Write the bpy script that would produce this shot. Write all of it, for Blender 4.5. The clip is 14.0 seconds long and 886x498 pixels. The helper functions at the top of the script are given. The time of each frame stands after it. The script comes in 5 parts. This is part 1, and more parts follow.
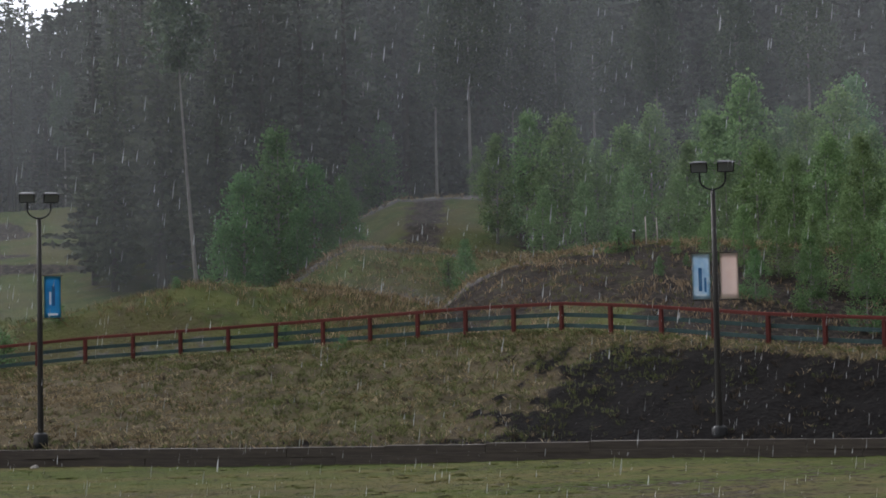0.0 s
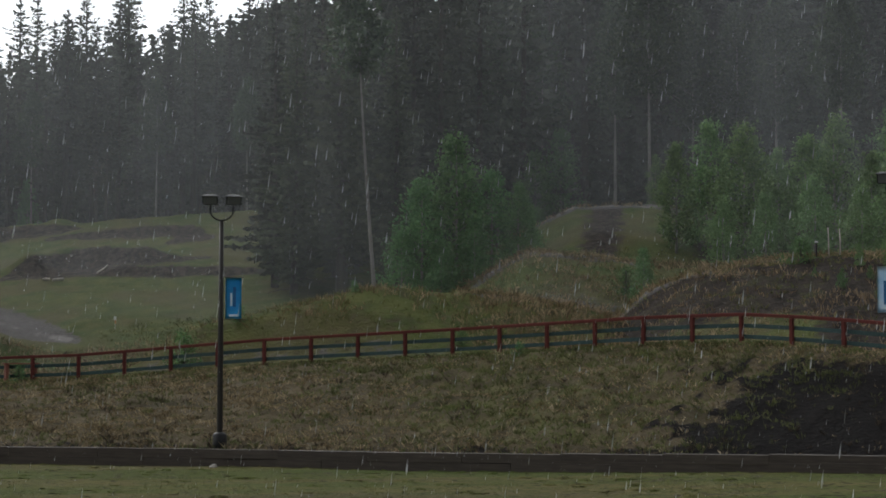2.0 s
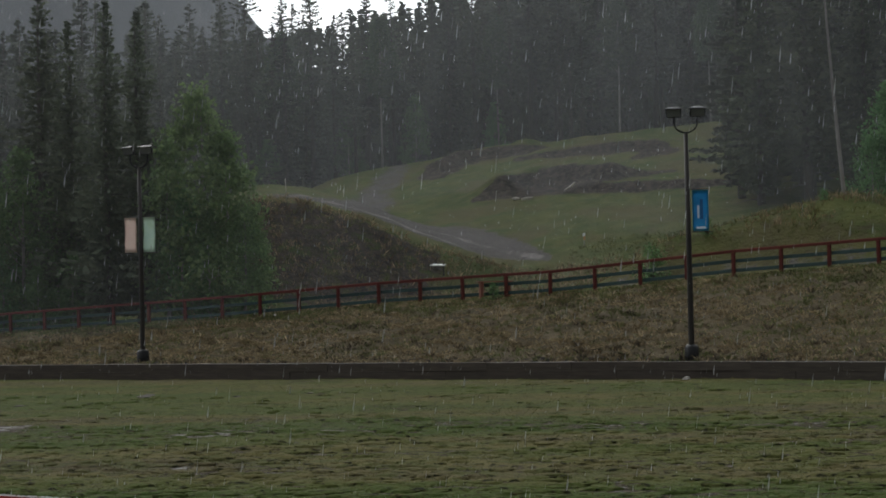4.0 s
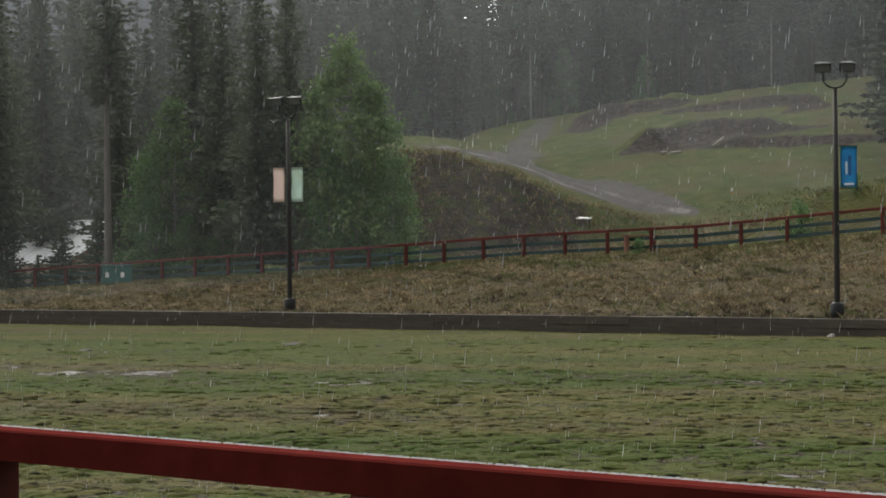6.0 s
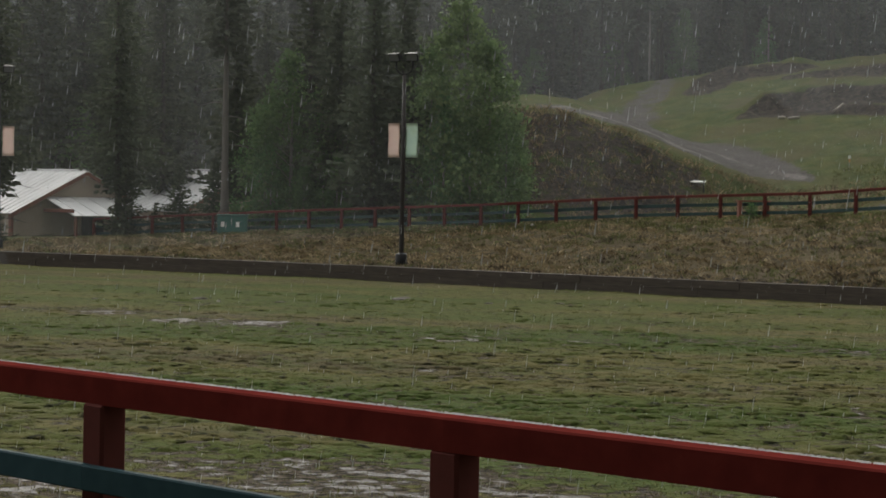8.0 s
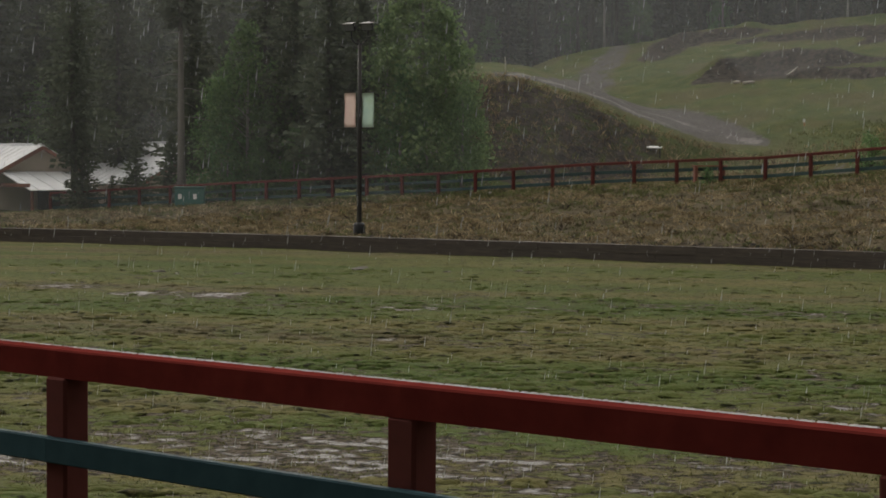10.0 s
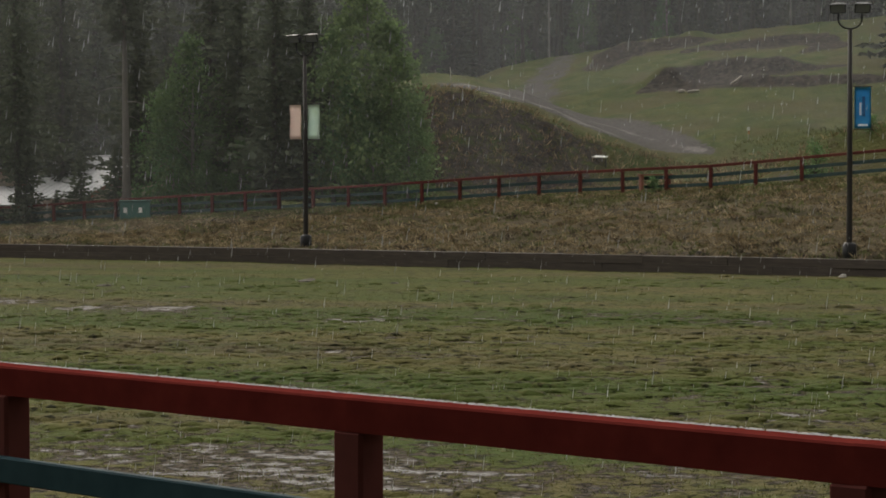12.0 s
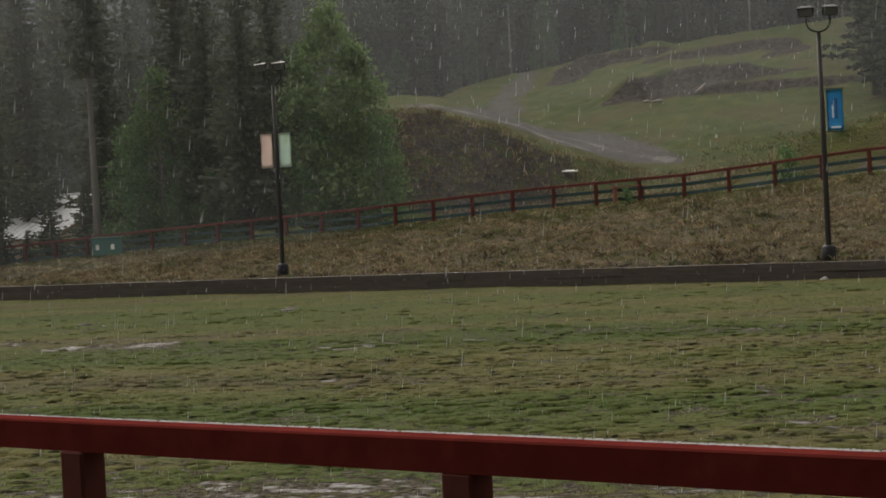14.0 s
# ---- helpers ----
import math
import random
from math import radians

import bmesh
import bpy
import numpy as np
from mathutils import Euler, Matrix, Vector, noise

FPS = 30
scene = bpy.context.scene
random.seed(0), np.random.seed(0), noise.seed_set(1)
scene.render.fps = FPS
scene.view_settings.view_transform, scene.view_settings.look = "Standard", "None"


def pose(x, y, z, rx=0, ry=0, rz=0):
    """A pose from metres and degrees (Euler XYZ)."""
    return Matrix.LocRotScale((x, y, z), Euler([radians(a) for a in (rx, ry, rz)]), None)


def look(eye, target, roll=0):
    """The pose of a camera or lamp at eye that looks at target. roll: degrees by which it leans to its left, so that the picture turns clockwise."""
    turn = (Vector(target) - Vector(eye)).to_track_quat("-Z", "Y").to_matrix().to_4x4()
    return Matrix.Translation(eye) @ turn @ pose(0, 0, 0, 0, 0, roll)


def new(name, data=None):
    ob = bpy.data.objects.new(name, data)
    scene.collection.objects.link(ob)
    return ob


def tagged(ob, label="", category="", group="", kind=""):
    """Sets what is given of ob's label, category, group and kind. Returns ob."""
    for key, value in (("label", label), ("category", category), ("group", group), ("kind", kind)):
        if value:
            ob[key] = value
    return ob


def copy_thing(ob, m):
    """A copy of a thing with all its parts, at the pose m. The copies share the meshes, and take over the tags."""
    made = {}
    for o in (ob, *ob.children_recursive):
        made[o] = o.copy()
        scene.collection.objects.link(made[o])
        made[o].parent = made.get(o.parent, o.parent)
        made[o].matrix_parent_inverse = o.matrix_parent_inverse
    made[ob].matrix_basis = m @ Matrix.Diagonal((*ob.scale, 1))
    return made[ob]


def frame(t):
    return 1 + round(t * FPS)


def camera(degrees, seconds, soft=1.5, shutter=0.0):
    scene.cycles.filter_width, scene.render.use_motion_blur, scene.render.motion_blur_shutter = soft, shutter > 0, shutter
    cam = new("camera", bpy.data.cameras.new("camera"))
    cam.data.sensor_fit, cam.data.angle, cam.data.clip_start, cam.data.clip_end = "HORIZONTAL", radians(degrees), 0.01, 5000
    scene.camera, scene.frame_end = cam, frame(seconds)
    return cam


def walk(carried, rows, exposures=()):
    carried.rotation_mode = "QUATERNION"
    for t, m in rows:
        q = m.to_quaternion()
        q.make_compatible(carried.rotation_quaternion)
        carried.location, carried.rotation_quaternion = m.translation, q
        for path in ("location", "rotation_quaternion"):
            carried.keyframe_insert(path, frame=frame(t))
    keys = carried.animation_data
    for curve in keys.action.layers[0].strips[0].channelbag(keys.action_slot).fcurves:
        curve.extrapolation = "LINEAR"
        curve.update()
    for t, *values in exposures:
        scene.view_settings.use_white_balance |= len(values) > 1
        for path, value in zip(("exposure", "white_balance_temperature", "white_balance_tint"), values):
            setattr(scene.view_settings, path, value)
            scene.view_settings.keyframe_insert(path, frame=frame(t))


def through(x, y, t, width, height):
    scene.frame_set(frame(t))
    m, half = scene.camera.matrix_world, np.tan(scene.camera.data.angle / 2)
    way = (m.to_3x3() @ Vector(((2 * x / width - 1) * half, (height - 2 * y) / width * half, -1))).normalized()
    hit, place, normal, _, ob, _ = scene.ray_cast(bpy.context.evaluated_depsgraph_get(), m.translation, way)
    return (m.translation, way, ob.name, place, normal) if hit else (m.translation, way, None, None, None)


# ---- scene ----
import functools
import itertools

FOV = 26.061
PATH = [  # seconds, place, yaw, pitch, roll
    (0.0, -0.000, 0.000, 2.950, -11.950, 3.380, -1.153),
    (0.5, -0.029, 0.116, 2.946, -10.093, 3.375, -0.288),
    (1.0, -0.046, 0.137, 2.944, -8.849, 3.421, 0.303),
    (1.5, -0.040, 0.171, 2.940, -8.235, 3.521, 0.353),
    (2.0, -0.054, 0.202, 2.932, -6.688, 3.656, 0.091),
    (2.5, -0.065, 0.230, 2.916, -3.000, 3.707, -0.180),
    (3.0, -0.067, 0.263, 2.916, 1.552, 3.651, -0.713),
    (3.5, -0.074, 0.293, 2.913, 5.028, 2.622, -1.050),
    (4.0, -0.053, 0.267, 2.915, 7.251, 1.232, -1.419),
    (4.2, -0.048, 0.254, 2.913, 7.863, 1.018, -1.267),
    (6.3, 0.176, 0.013, 2.934, 12.153, -0.213, -0.308),
    (6.5, 0.202, -0.011, 2.940, 12.409, -0.240, 0.017),
    (7.0, 0.264, -0.060, 2.960, 14.079, -0.279, 0.914),
    (7.2, 0.274, -0.092, 2.964, 14.997, -0.693, 1.029),
    (9.3, 0.354, -0.467, 2.993, 15.108, -1.956, 1.117),
    (9.5, 0.355, -0.451, 2.993, 14.666, -2.175, 0.969),
    (10.0, 0.358, -0.399, 2.989, 13.881, -2.358, 0.274),
    (10.5, 0.365, -0.381, 2.988, 13.370, -2.248, -0.410),
    (11.0, 0.365, -0.363, 2.989, 13.069, -2.133, -0.653),
    (11.5, 0.365, -0.358, 2.989, 12.645, -2.016, -0.572),
    (12.0, 0.350, -0.335, 2.985, 12.303, -2.028, -0.247),
    (12.5, 0.336, -0.337, 2.997, 12.108, -1.886, -0.012),
    (13.0, 0.290, -0.347, 3.011, 11.061, -1.804, -0.744),
    (13.5, 0.108, -0.294, 3.031, 9.920, -1.676, -2.442),
    (14.0, -0.117, -0.217, 3.031, 11.258, -1.447, -3.011),
]

cam = camera(FOV, 14.0, soft=1.7)
walk(
    cam,
    [(t, pose(x, y, z, 90 + pitch, 0, yaw) @ pose(0, 0, 0, 0, 0, roll)) for t, x, y, z, yaw, pitch, roll in PATH],
    exposures=[
        (0.0, 0.25, 6200, 14), (0.5, 0.02, 6250, 13), (1.0, -0.16, 6300, 12), (1.5, -0.17, 6300, 12), (2.0, -0.22, 6350, 10), (2.5, -0.86, 6300, 9), (3.0, -1.15, 6250, 8), (3.5, -1.0, 6280, 8),
        (4.0, -0.36, 6350, 9), (4.2, -0.2, 6400, 9), (6.3, 0.38, 6750, 9), (7.0, 0.08, 6750, 8), (9.3, 0.03, 7100, 11), (14.0, 0.1, 7200, 11),
    ],
)

# ---- sky and light ----
SUN_AZ, SUN_EL = radians(-35), radians(38)
world = bpy.data.worlds.new("overcast_sky")
scene.world = world
world.use_nodes = True
wn, wl = world.node_tree.nodes, world.node_tree.links
wn.clear()
w_out = wn.new("ShaderNodeOutputWorld")
w_bg = wn.new("ShaderNodeBackground")
w_sky = wn.new("ShaderNodeTexSky")
w_sky.sky_type = "NISHITA"
w_sky.sun_disc = False
w_sky.sun_elevation, w_sky.sun_rotation = SUN_EL, SUN_AZ
w_sky.air_density, w_sky.dust_density = 1.0, 4.0
w_co = wn.new("ShaderNodeTexCoord")
w_map = wn.new("ShaderNodeMapping")
w_map.inputs["Scale"].default_value = (1.0, 1.0, 2.2)
w_no = wn.new("ShaderNodeTexNoise")
w_no.inputs["Scale"].default_value, w_no.inputs["Detail"].default_value = 5.0, 6.0
w_ramp = wn.new("ShaderNodeValToRGB")
w_ramp.color_ramp.elements[0].position, w_ramp.color_ramp.elements[0].color = 0.32, (3.4, 3.7, 4.0, 1)
w_ramp.color_ramp.elements[1].position, w_ramp.color_ramp.elements[1].color = 0.66, (10.2, 10.4, 10.5, 1)
w_mix = wn.new("ShaderNodeMix")
w_mix.data_type = "RGBA"
w_mix.inputs["Factor"].default_value = 0.9
wl.new(w_co.outputs["Generated"], w_map.inputs["Vector"])
wl.new(w_map.outputs["Vector"], w_no.inputs["Vector"])
wl.new(w_no.outputs["Fac"], w_ramp.inputs["Fac"])
wl.new(w_sky.outputs["Color"], w_mix.inputs["A"])
wl.new(w_ramp.outputs["Color"], w_mix.inputs["B"])
w_dot = wn.new("ShaderNodeVectorMath")
w_dot.operation = "DOT_PRODUCT"
w_dot.inputs[1].default_value = (math.sin(SUN_AZ) * math.cos(SUN_EL), math.cos(SUN_AZ) * math.cos(SUN_EL), math.sin(SUN_EL))
w_glow = wn.new("ShaderNodeMapRange")
w_glow.interpolation_type = "SMOOTHSTEP"
for key, value in (("From Min", 0.0), ("From Max", 1.0), ("To Min", 0.46), ("To Max", 2.0)):
    w_glow.inputs[key].default_value = value
w_scale = wn.new("ShaderNodeVectorMath")
w_scale.operation = "SCALE"
wl.new(w_co.outputs["Generated"], w_dot.inputs[0])
wl.new(w_dot.outputs["Value"], w_glow.inputs["Value"])
wl.new(w_mix.outputs["Result"], w_scale.inputs[0])
wl.new(w_glow.outputs["Result"], w_scale.inputs["Scale"])
wl.new(w_scale.outputs["Vector"], w_bg.inputs["Color"])
wl.new(w_bg.outputs["Background"], w_out.inputs["Surface"])
w_bg.inputs["Strength"].default_value = 0.145

sun = new("sun", bpy.data.lights.new("sun", "SUN"))
sun.data.energy, sun.data.angle, sun.data.color = 1.1, radians(30), (1.0, 0.97, 0.92)
sun.matrix_world = look((math.sin(SUN_AZ) * 50, math.cos(SUN_AZ) * 50, 40), (0, 0, 0))


# ---- materials ----
def material(name):
    m = bpy.data.materials.new(name)
    m.use_nodes = True
    nt = m.node_tree
    return m, nt, nt.nodes["Principled BSDF"]


def noise_node(nt, scale, detail=4.0, stretch=(1, 1, 1), coords="Object"):
    co, mp, no = nt.nodes.new("ShaderNodeTexCoord"), nt.nodes.new("ShaderNodeMapping"), nt.nodes.new("ShaderNodeTexNoise")
    mp.inputs["Scale"].default_value = stretch
    no.inputs["Scale"].default_value, no.inputs["Detail"].default_value = scale, detail
    nt.links.new(co.outputs[coords], mp.inputs["Vector"])
    nt.links.new(mp.outputs["Vector"], no.inputs["Vector"])
    return no.outputs["Fac"]


def ramp(nt, fac, stops):
    r = nt.nodes.new("ShaderNodeValToRGB")
    els = r.color_ramp.elements
    while len(els) < len(stops):
        els.new(0.5)
    for el, (p, c) in zip(els, stops):
        el.position, el.color = p, (*c, 1)
    nt.links.new(fac, r.inputs["Fac"])
    return r.outputs["Color"]


def mix(nt, fac, a, b, mode="MIX"):
    n = nt.nodes.new("ShaderNodeMix")
    n.data_type, n.blend_type = "RGBA", mode
    for key, v in (("Factor", fac), ("A", a), ("B", b)):
        if isinstance(v, (int, float)):
            n.inputs[key].default_value = v
        elif isinstance(v, tuple):
            n.inputs[key].default_value = (*v, 1)
        else:
            nt.links.new(v, n.inputs[key])
    return n.outputs["Result"]


def maths(nt, op, a, b=0.0, c=0.0):
    n = nt.nodes.new("ShaderNodeMath")
    n.operation = op
    n.use_clamp = op == "SMOOTH_MIN"
    for i, v in enumerate((a, b, c)):
        if isinstance(v, (int, float)):
            n.inputs[i].default_value = v
        else:
            nt.links.new(v, n.inputs[i])
    return n.outputs[0]


def step(nt, fac, lo, hi):
    n = nt.nodes.new("ShaderNodeMapRange")
    n.interpolation_type = "SMOOTHSTEP"
    n.inputs["From Min"].default_value, n.inputs["From Max"].default_value = lo, hi
    nt.links.new(fac, n.inputs["Value"])
    return n.outputs["Result"]


def bump(nt, bsdf, height, strength=0.5, distance=0.02):
    b = nt.nodes.new("ShaderNodeBump")
    b.inputs["Strength"].default_value, b.inputs["Distance"].default_value = strength, distance
    nt.links.new(height, b.inputs["Height"])
    nt.links.new(b.outputs["Normal"], bsdf.inputs["Normal"])


def simple(name, stops, scale=6.0, rough=0.6, metal=0.0, stretch=(1, 1, 1), relief=0.3, dist=0.01, spread=0.12):
    """Two scales of variation in colour, a fine relief, and a little change from piece to piece."""
    m, nt, b = material(name)
    fine = noise_node(nt, scale, 5.0, stretch)
    broad = noise_node(nt, scale / 7.0, 3.0, stretch)
    col = ramp(nt, maths(nt, "MULTIPLY_ADD", fine, 0.6, maths(nt, "MULTIPLY", broad, 0.4)), stops)
    info = nt.nodes.new("ShaderNodeObjectInfo")
    val = maths(nt, "MULTIPLY_ADD", info.outputs["Random"], 2 * spread, 1 - spread)
    hsv = nt.nodes.new("ShaderNodeHueSaturation")
    nt.links.new(val, hsv.inputs["Value"])
    nt.links.new(col, hsv.inputs["Color"])
    nt.links.new(hsv.outputs["Color"], b.inputs["Base Color"])
    b.inputs["Metallic"].default_value = metal
    nt.links.new(maths(nt, "MULTIPLY_ADD", broad, 0.3, rough - 0.15), b.inputs["Roughness"])
    b.inputs["Specular IOR Level"].default_value = 0.3
    bump(nt, b, fine, relief, dist)
    return m


def foliage(name, dark, light, spread=0.25, through=0.3, gloss=0.5, sheen=0.3, patch=None, size=0.5):
    """Leaves and needles: colour varies from leaf to leaf and from tree to tree; light passes through."""
    m, nt, b = material(name)
    geo, info = nt.nodes.new("ShaderNodeNewGeometry"), nt.nodes.new("ShaderNodeObjectInfo")
    col = ramp(nt, geo.outputs["Random Per Island"], [(0.0, dark), (0.6, tuple((p + q) / 2 for p, q in zip(dark, light))), (1.0, light)])
    hsv = nt.nodes.new("ShaderNodeHueSaturation")
    nt.links.new(col, hsv.inputs["Color"])
    nt.links.new(maths(nt, "MULTIPLY_ADD", info.outputs["Random"], 2 * spread, 1 - spread), hsv.inputs["Value"])
    nt.links.new(maths(nt, "MULTIPLY_ADD", info.outputs["Random"], 0.03, 0.485), hsv.inputs["Hue"])
    tint = hsv.outputs["Color"]
    if patch:
        tint = mix(nt, step(nt, noise_node(nt, size, 4.0), 0.42, 0.62), tint, mix(nt, 1.0, tint, patch, "MULTIPLY"))
    nt.links.new(tint, b.inputs["Base Color"])
    b.inputs["Roughness"].default_value = gloss
    b.inputs["Specular IOR Level"].default_value = sheen
    tr = nt.nodes.new("ShaderNodeBsdfTranslucent")
    nt.links.new(tint, tr.inputs["Color"])
    ms = nt.nodes.new("ShaderNodeMixShader")
    ms.inputs["Fac"].default_value = through
    nt.links.new(b.outputs["BSDF"], ms.inputs[1])
    nt.links.new(tr.outputs["BSDF"], ms.inputs[2])
    nt.links.new(ms.outputs["Shader"], nt.nodes["Material Output"].inputs["Surface"])
    return m


red_paint = simple("weathered_red_stain", [(0.25, (0.078, 0.014, 0.012)), (0.6, (0.125, 0.022, 0.018)), (0.85, (0.17, 0.040, 0.032))], 9.0, 0.75, stretch=(1, 1, 1), relief=0.35, dist=0.004)
red_paint.node_tree.nodes["Principled BSDF"].inputs["Specular IOR Level"].default_value = 0.0
# far fence's red, dulled in its base colour for the rain haze before it
hazed_red_paint = simple("red_stain_haze_dulled", [(0.25, (0.074, 0.024, 0.021)), (0.6, (0.104, 0.032, 0.027)), (0.85, (0.15, 0.045, 0.036))], 9.0, 0.75, relief=0.35, dist=0.004)
grey_teal_paint = simple("far_grey_teal_stain", [(0.3, (0.034, 0.056, 0.055)), (0.7, (0.062, 0.092, 0.088))], 9.0, 0.55, relief=0.35, dist=0.004)
teal_paint = simple("dark_teal_stain", [(0.3, (0.020, 0.046, 0.054)), (0.7, (0.034, 0.070, 0.080))], 9.0, 0.45, relief=0.35, dist=0.004)
for _m in (teal_paint, grey_teal_paint, hazed_red_paint):
    _m.node_tree.nodes["Principled BSDF"].inputs["Specular IOR Level"].default_value = 0.02
timber_dark = simple("wet_dark_timber", [(0.25, (0.026, 0.021, 0.017)), (0.55, (0.058, 0.047, 0.038)), (0.85, (0.105, 0.085, 0.066))], 5.0, 0.85, stretch=(0.3, 1, 2.5), relief=0.5, dist=0.01, spread=0.06)
# brown paint kept a little lighter, in place of rain haze before the poles
pole_paint = simple("dark_brown_metal_paint", [(0.3, (0.016, 0.014, 0.012)), (0.8, (0.034, 0.029, 0.025))], 12.0, 0.5, metal=0.2)
lamp_body = simple("black_cast_metal", [(0.3, (0.008, 0.008, 0.008)), (0.8, (0.016, 0.016, 0.016))], 14.0, 0.5, metal=0.3)
lamp_lens, _nt, _b = material("floodlight_glass")
_b.inputs["Base Color"].default_value, _b.inputs["Roughness"].default_value = (0.13, 0.135, 0.14, 1), 0.25
cloth_blue = simple("blue_vinyl_banner", [(0.3, (0.02, 0.20, 0.40)), (0.7, (0.06, 0.33, 0.56))], 3.0, 0.5, relief=0.1)
cloth_pale_blue = simple("pale_blue_vinyl_banner", [(0.3, (0.24, 0.45, 0.66)), (0.48, (0.46, 0.62, 0.76)), (0.62, (0.72, 0.78, 0.82))], 2.8, 0.5, relief=0.1)
cloth_pink = simple("faded_pink_vinyl_banner", [(0.3, (0.74, 0.58, 0.53)), (0.7, (0.84, 0.75, 0.70))], 2.2, 0.5, relief=0.1)
cloth_green = simple("pale_green_vinyl_banner", [(0.3, (0.48, 0.64, 0.58)), (0.5, (0.62, 0.74, 0.66)), (0.75, (0.36, 0.52, 0.24))], 1.6, 0.5, relief=0.1)
ink_white = simple("faded_white_print", [(0.3, (0.5, 0.58, 0.64)), (0.7, (0.62, 0.70, 0.75))], 6.0, 0.5)
ink_navy = simple("dark_blue_print", [(0.3, (0.02, 0.09, 0.22)), (0.7, (0.03, 0.13, 0.28))], 6.0, 0.5)
roof_metal = simple("pale_ribbed_roof_metal", [(0.25, (0.50, 0.50, 0.50)), (0.7, (0.68, 0.68, 0.68))], 1.2, 0.35, metal=0.0, relief=0.1)
wall_tan = simple("tan_painted_siding", [(0.3, (0.33, 0.265, 0.205)), (0.7, (0.43, 0.355, 0.285))], 2.0, 0.7)
trim_brown = simple("brown_red_trim_paint", [(0.3, (0.14, 0.05, 0.035)), (0.7, (0.20, 0.075, 0.05))], 4.0, 0.6)
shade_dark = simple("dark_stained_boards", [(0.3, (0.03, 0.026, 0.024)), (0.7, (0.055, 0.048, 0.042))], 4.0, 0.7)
box_green = simple("green_enamel", [(0.3, (0.035, 0.10, 0.085)), (0.7, (0.055, 0.14, 0.12))], 5.0, 0.4)
white_paint = simple("worn_white_paint", [(0.25, (0.55, 0.55, 0.53)), (0.7, (0.78, 0.78, 0.76))], 8.0, 0.5)
pale_wood = simple("bleached_wood", [(0.25, (0.26, 0.23, 0.19)), (0.7, (0.44, 0.40, 0.35))], 6.0, 0.7, stretch=(1, 1, 0.2))
orange_paint = simple("orange_tape", [(0.3, (0.42, 0.16, 0.06)), (0.7, (0.55, 0.24, 0.09))], 8.0, 0.5)
stone_pale = simple("pale_field_stone", [(0.25, (0.16, 0.15, 0.13)), (0.7, (0.30, 0.28, 0.25))], 5.0, 0.8)
clod_mat = simple("dark_wet_earth", [(0.3, (0.022, 0.018, 0.014)), (0.7, (0.05, 0.04, 0.03))], 8.0, 0.75, relief=0.7)
bark_dark = simple("grey_brown_bark", [(0.25, (0.035, 0.03, 0.027)), (0.7, (0.085, 0.075, 0.068))], 5.0, 0.85, stretch=(1, 1, 0.25), relief=0.7, dist=0.03)
bark_grey = simple("weathered_grey_bark", [(0.25, (0.085, 0.077, 0.070)), (0.7, (0.17, 0.155, 0.14))], 5.0, 0.85, stretch=(1, 1, 0.25), relief=0.6, dist=0.03)
bark_pale = simple("pale_aspen_bark", [(0.25, (0.10, 0.095, 0.085)), (0.6, (0.24, 0.225, 0.205)), (0.85, (0.33, 0.31, 0.285))], 3.0, 0.8, stretch=(1, 1, 0.4), relief=0.4, dist=0.02)
needles = foliage("spruce_needles", (0.056, 0.062, 0.050), (0.092, 0.101, 0.080), 0.40, 0.25, 0.8, 0.1)
needles_near = foliage("dark_spruce_needles", (0.056, 0.066, 0.044), (0.096, 0.108, 0.072), 0.22, 0.25, 0.8, 0.08)
needles_pine = foliage("pine_needles", (0.058, 0.063, 0.050), (0.094, 0.101, 0.079), 0.40, 0.25, 0.8, 0.1)
leaves_fresh = foliage("fresh_aspen_leaves", (0.090, 0.150, 0.062), (0.200, 0.295, 0.122), 0.16, 0.42, 0.6, 0.2)
leaves_deep = foliage("deep_green_leaves", (0.064, 0.124, 0.053), (0.145, 0.236, 0.097), 0.20, 0.42, 0.6, 0.2)
leaves_dark = foliage("dull_dark_leaves", (0.034, 0.052, 0.030), (0.085, 0.112, 0.060), 0.2, 0.3)
dry_grass = foliage("dry_straw_grass", (0.085, 0.066, 0.042), (0.55, 0.42, 0.27), 0.0, 0.2, 0.8, 0.05, (0.50, 0.48, 0.43), 0.9)
straw_pale = foliage("bleached_straw", (0.20, 0.16, 0.10), (0.66, 0.54, 0.37), 0.0, 0.2, 0.8, 0.05)
green_grass = foliage("rank_green_grass", (0.075, 0.092, 0.030), (0.21, 0.215, 0.090), 0.0, 0.25, 0.7, 0.15, (0.62, 0.62, 0.60), 0.6)
dark_weeds = foliage("dead_dark_weeds", (0.016, 0.013, 0.010), (0.10, 0.075, 0.045), 0.0, 0.1, 0.8)
turf_grass = foliage("short_wet_turf", (0.040, 0.052, 0.012), (0.13, 0.13, 0.036), 0.0, 0.25, 0.5)
rain_water, _nt, _b = material("falling_rain")
_b.inputs["Base Color"].default_value, _b.inputs["Roughness"].default_value = (0.75, 0.77, 0.78, 1), 0.4
_b.inputs["Alpha"].default_value = 0.5
# pale see-through film that lays rain haze over whatever stands behind it
haze_film, _nt, _b = material("rain_haze_film")
_b.inputs["Base Color"].default_value, _b.inputs["Roughness"].default_value = (0.83, 0.85, 0.87, 1), 0.8
_b.inputs["Specular IOR Level"].default_value = 0.0
_streak = noise_node(_nt, 0.5, 3.0, (1.6, 1.6, 0.35))
_nt.links.new(maths(_nt, "MULTIPLY_ADD", _streak, 0.07, 0.022), _b.inputs["Alpha"])


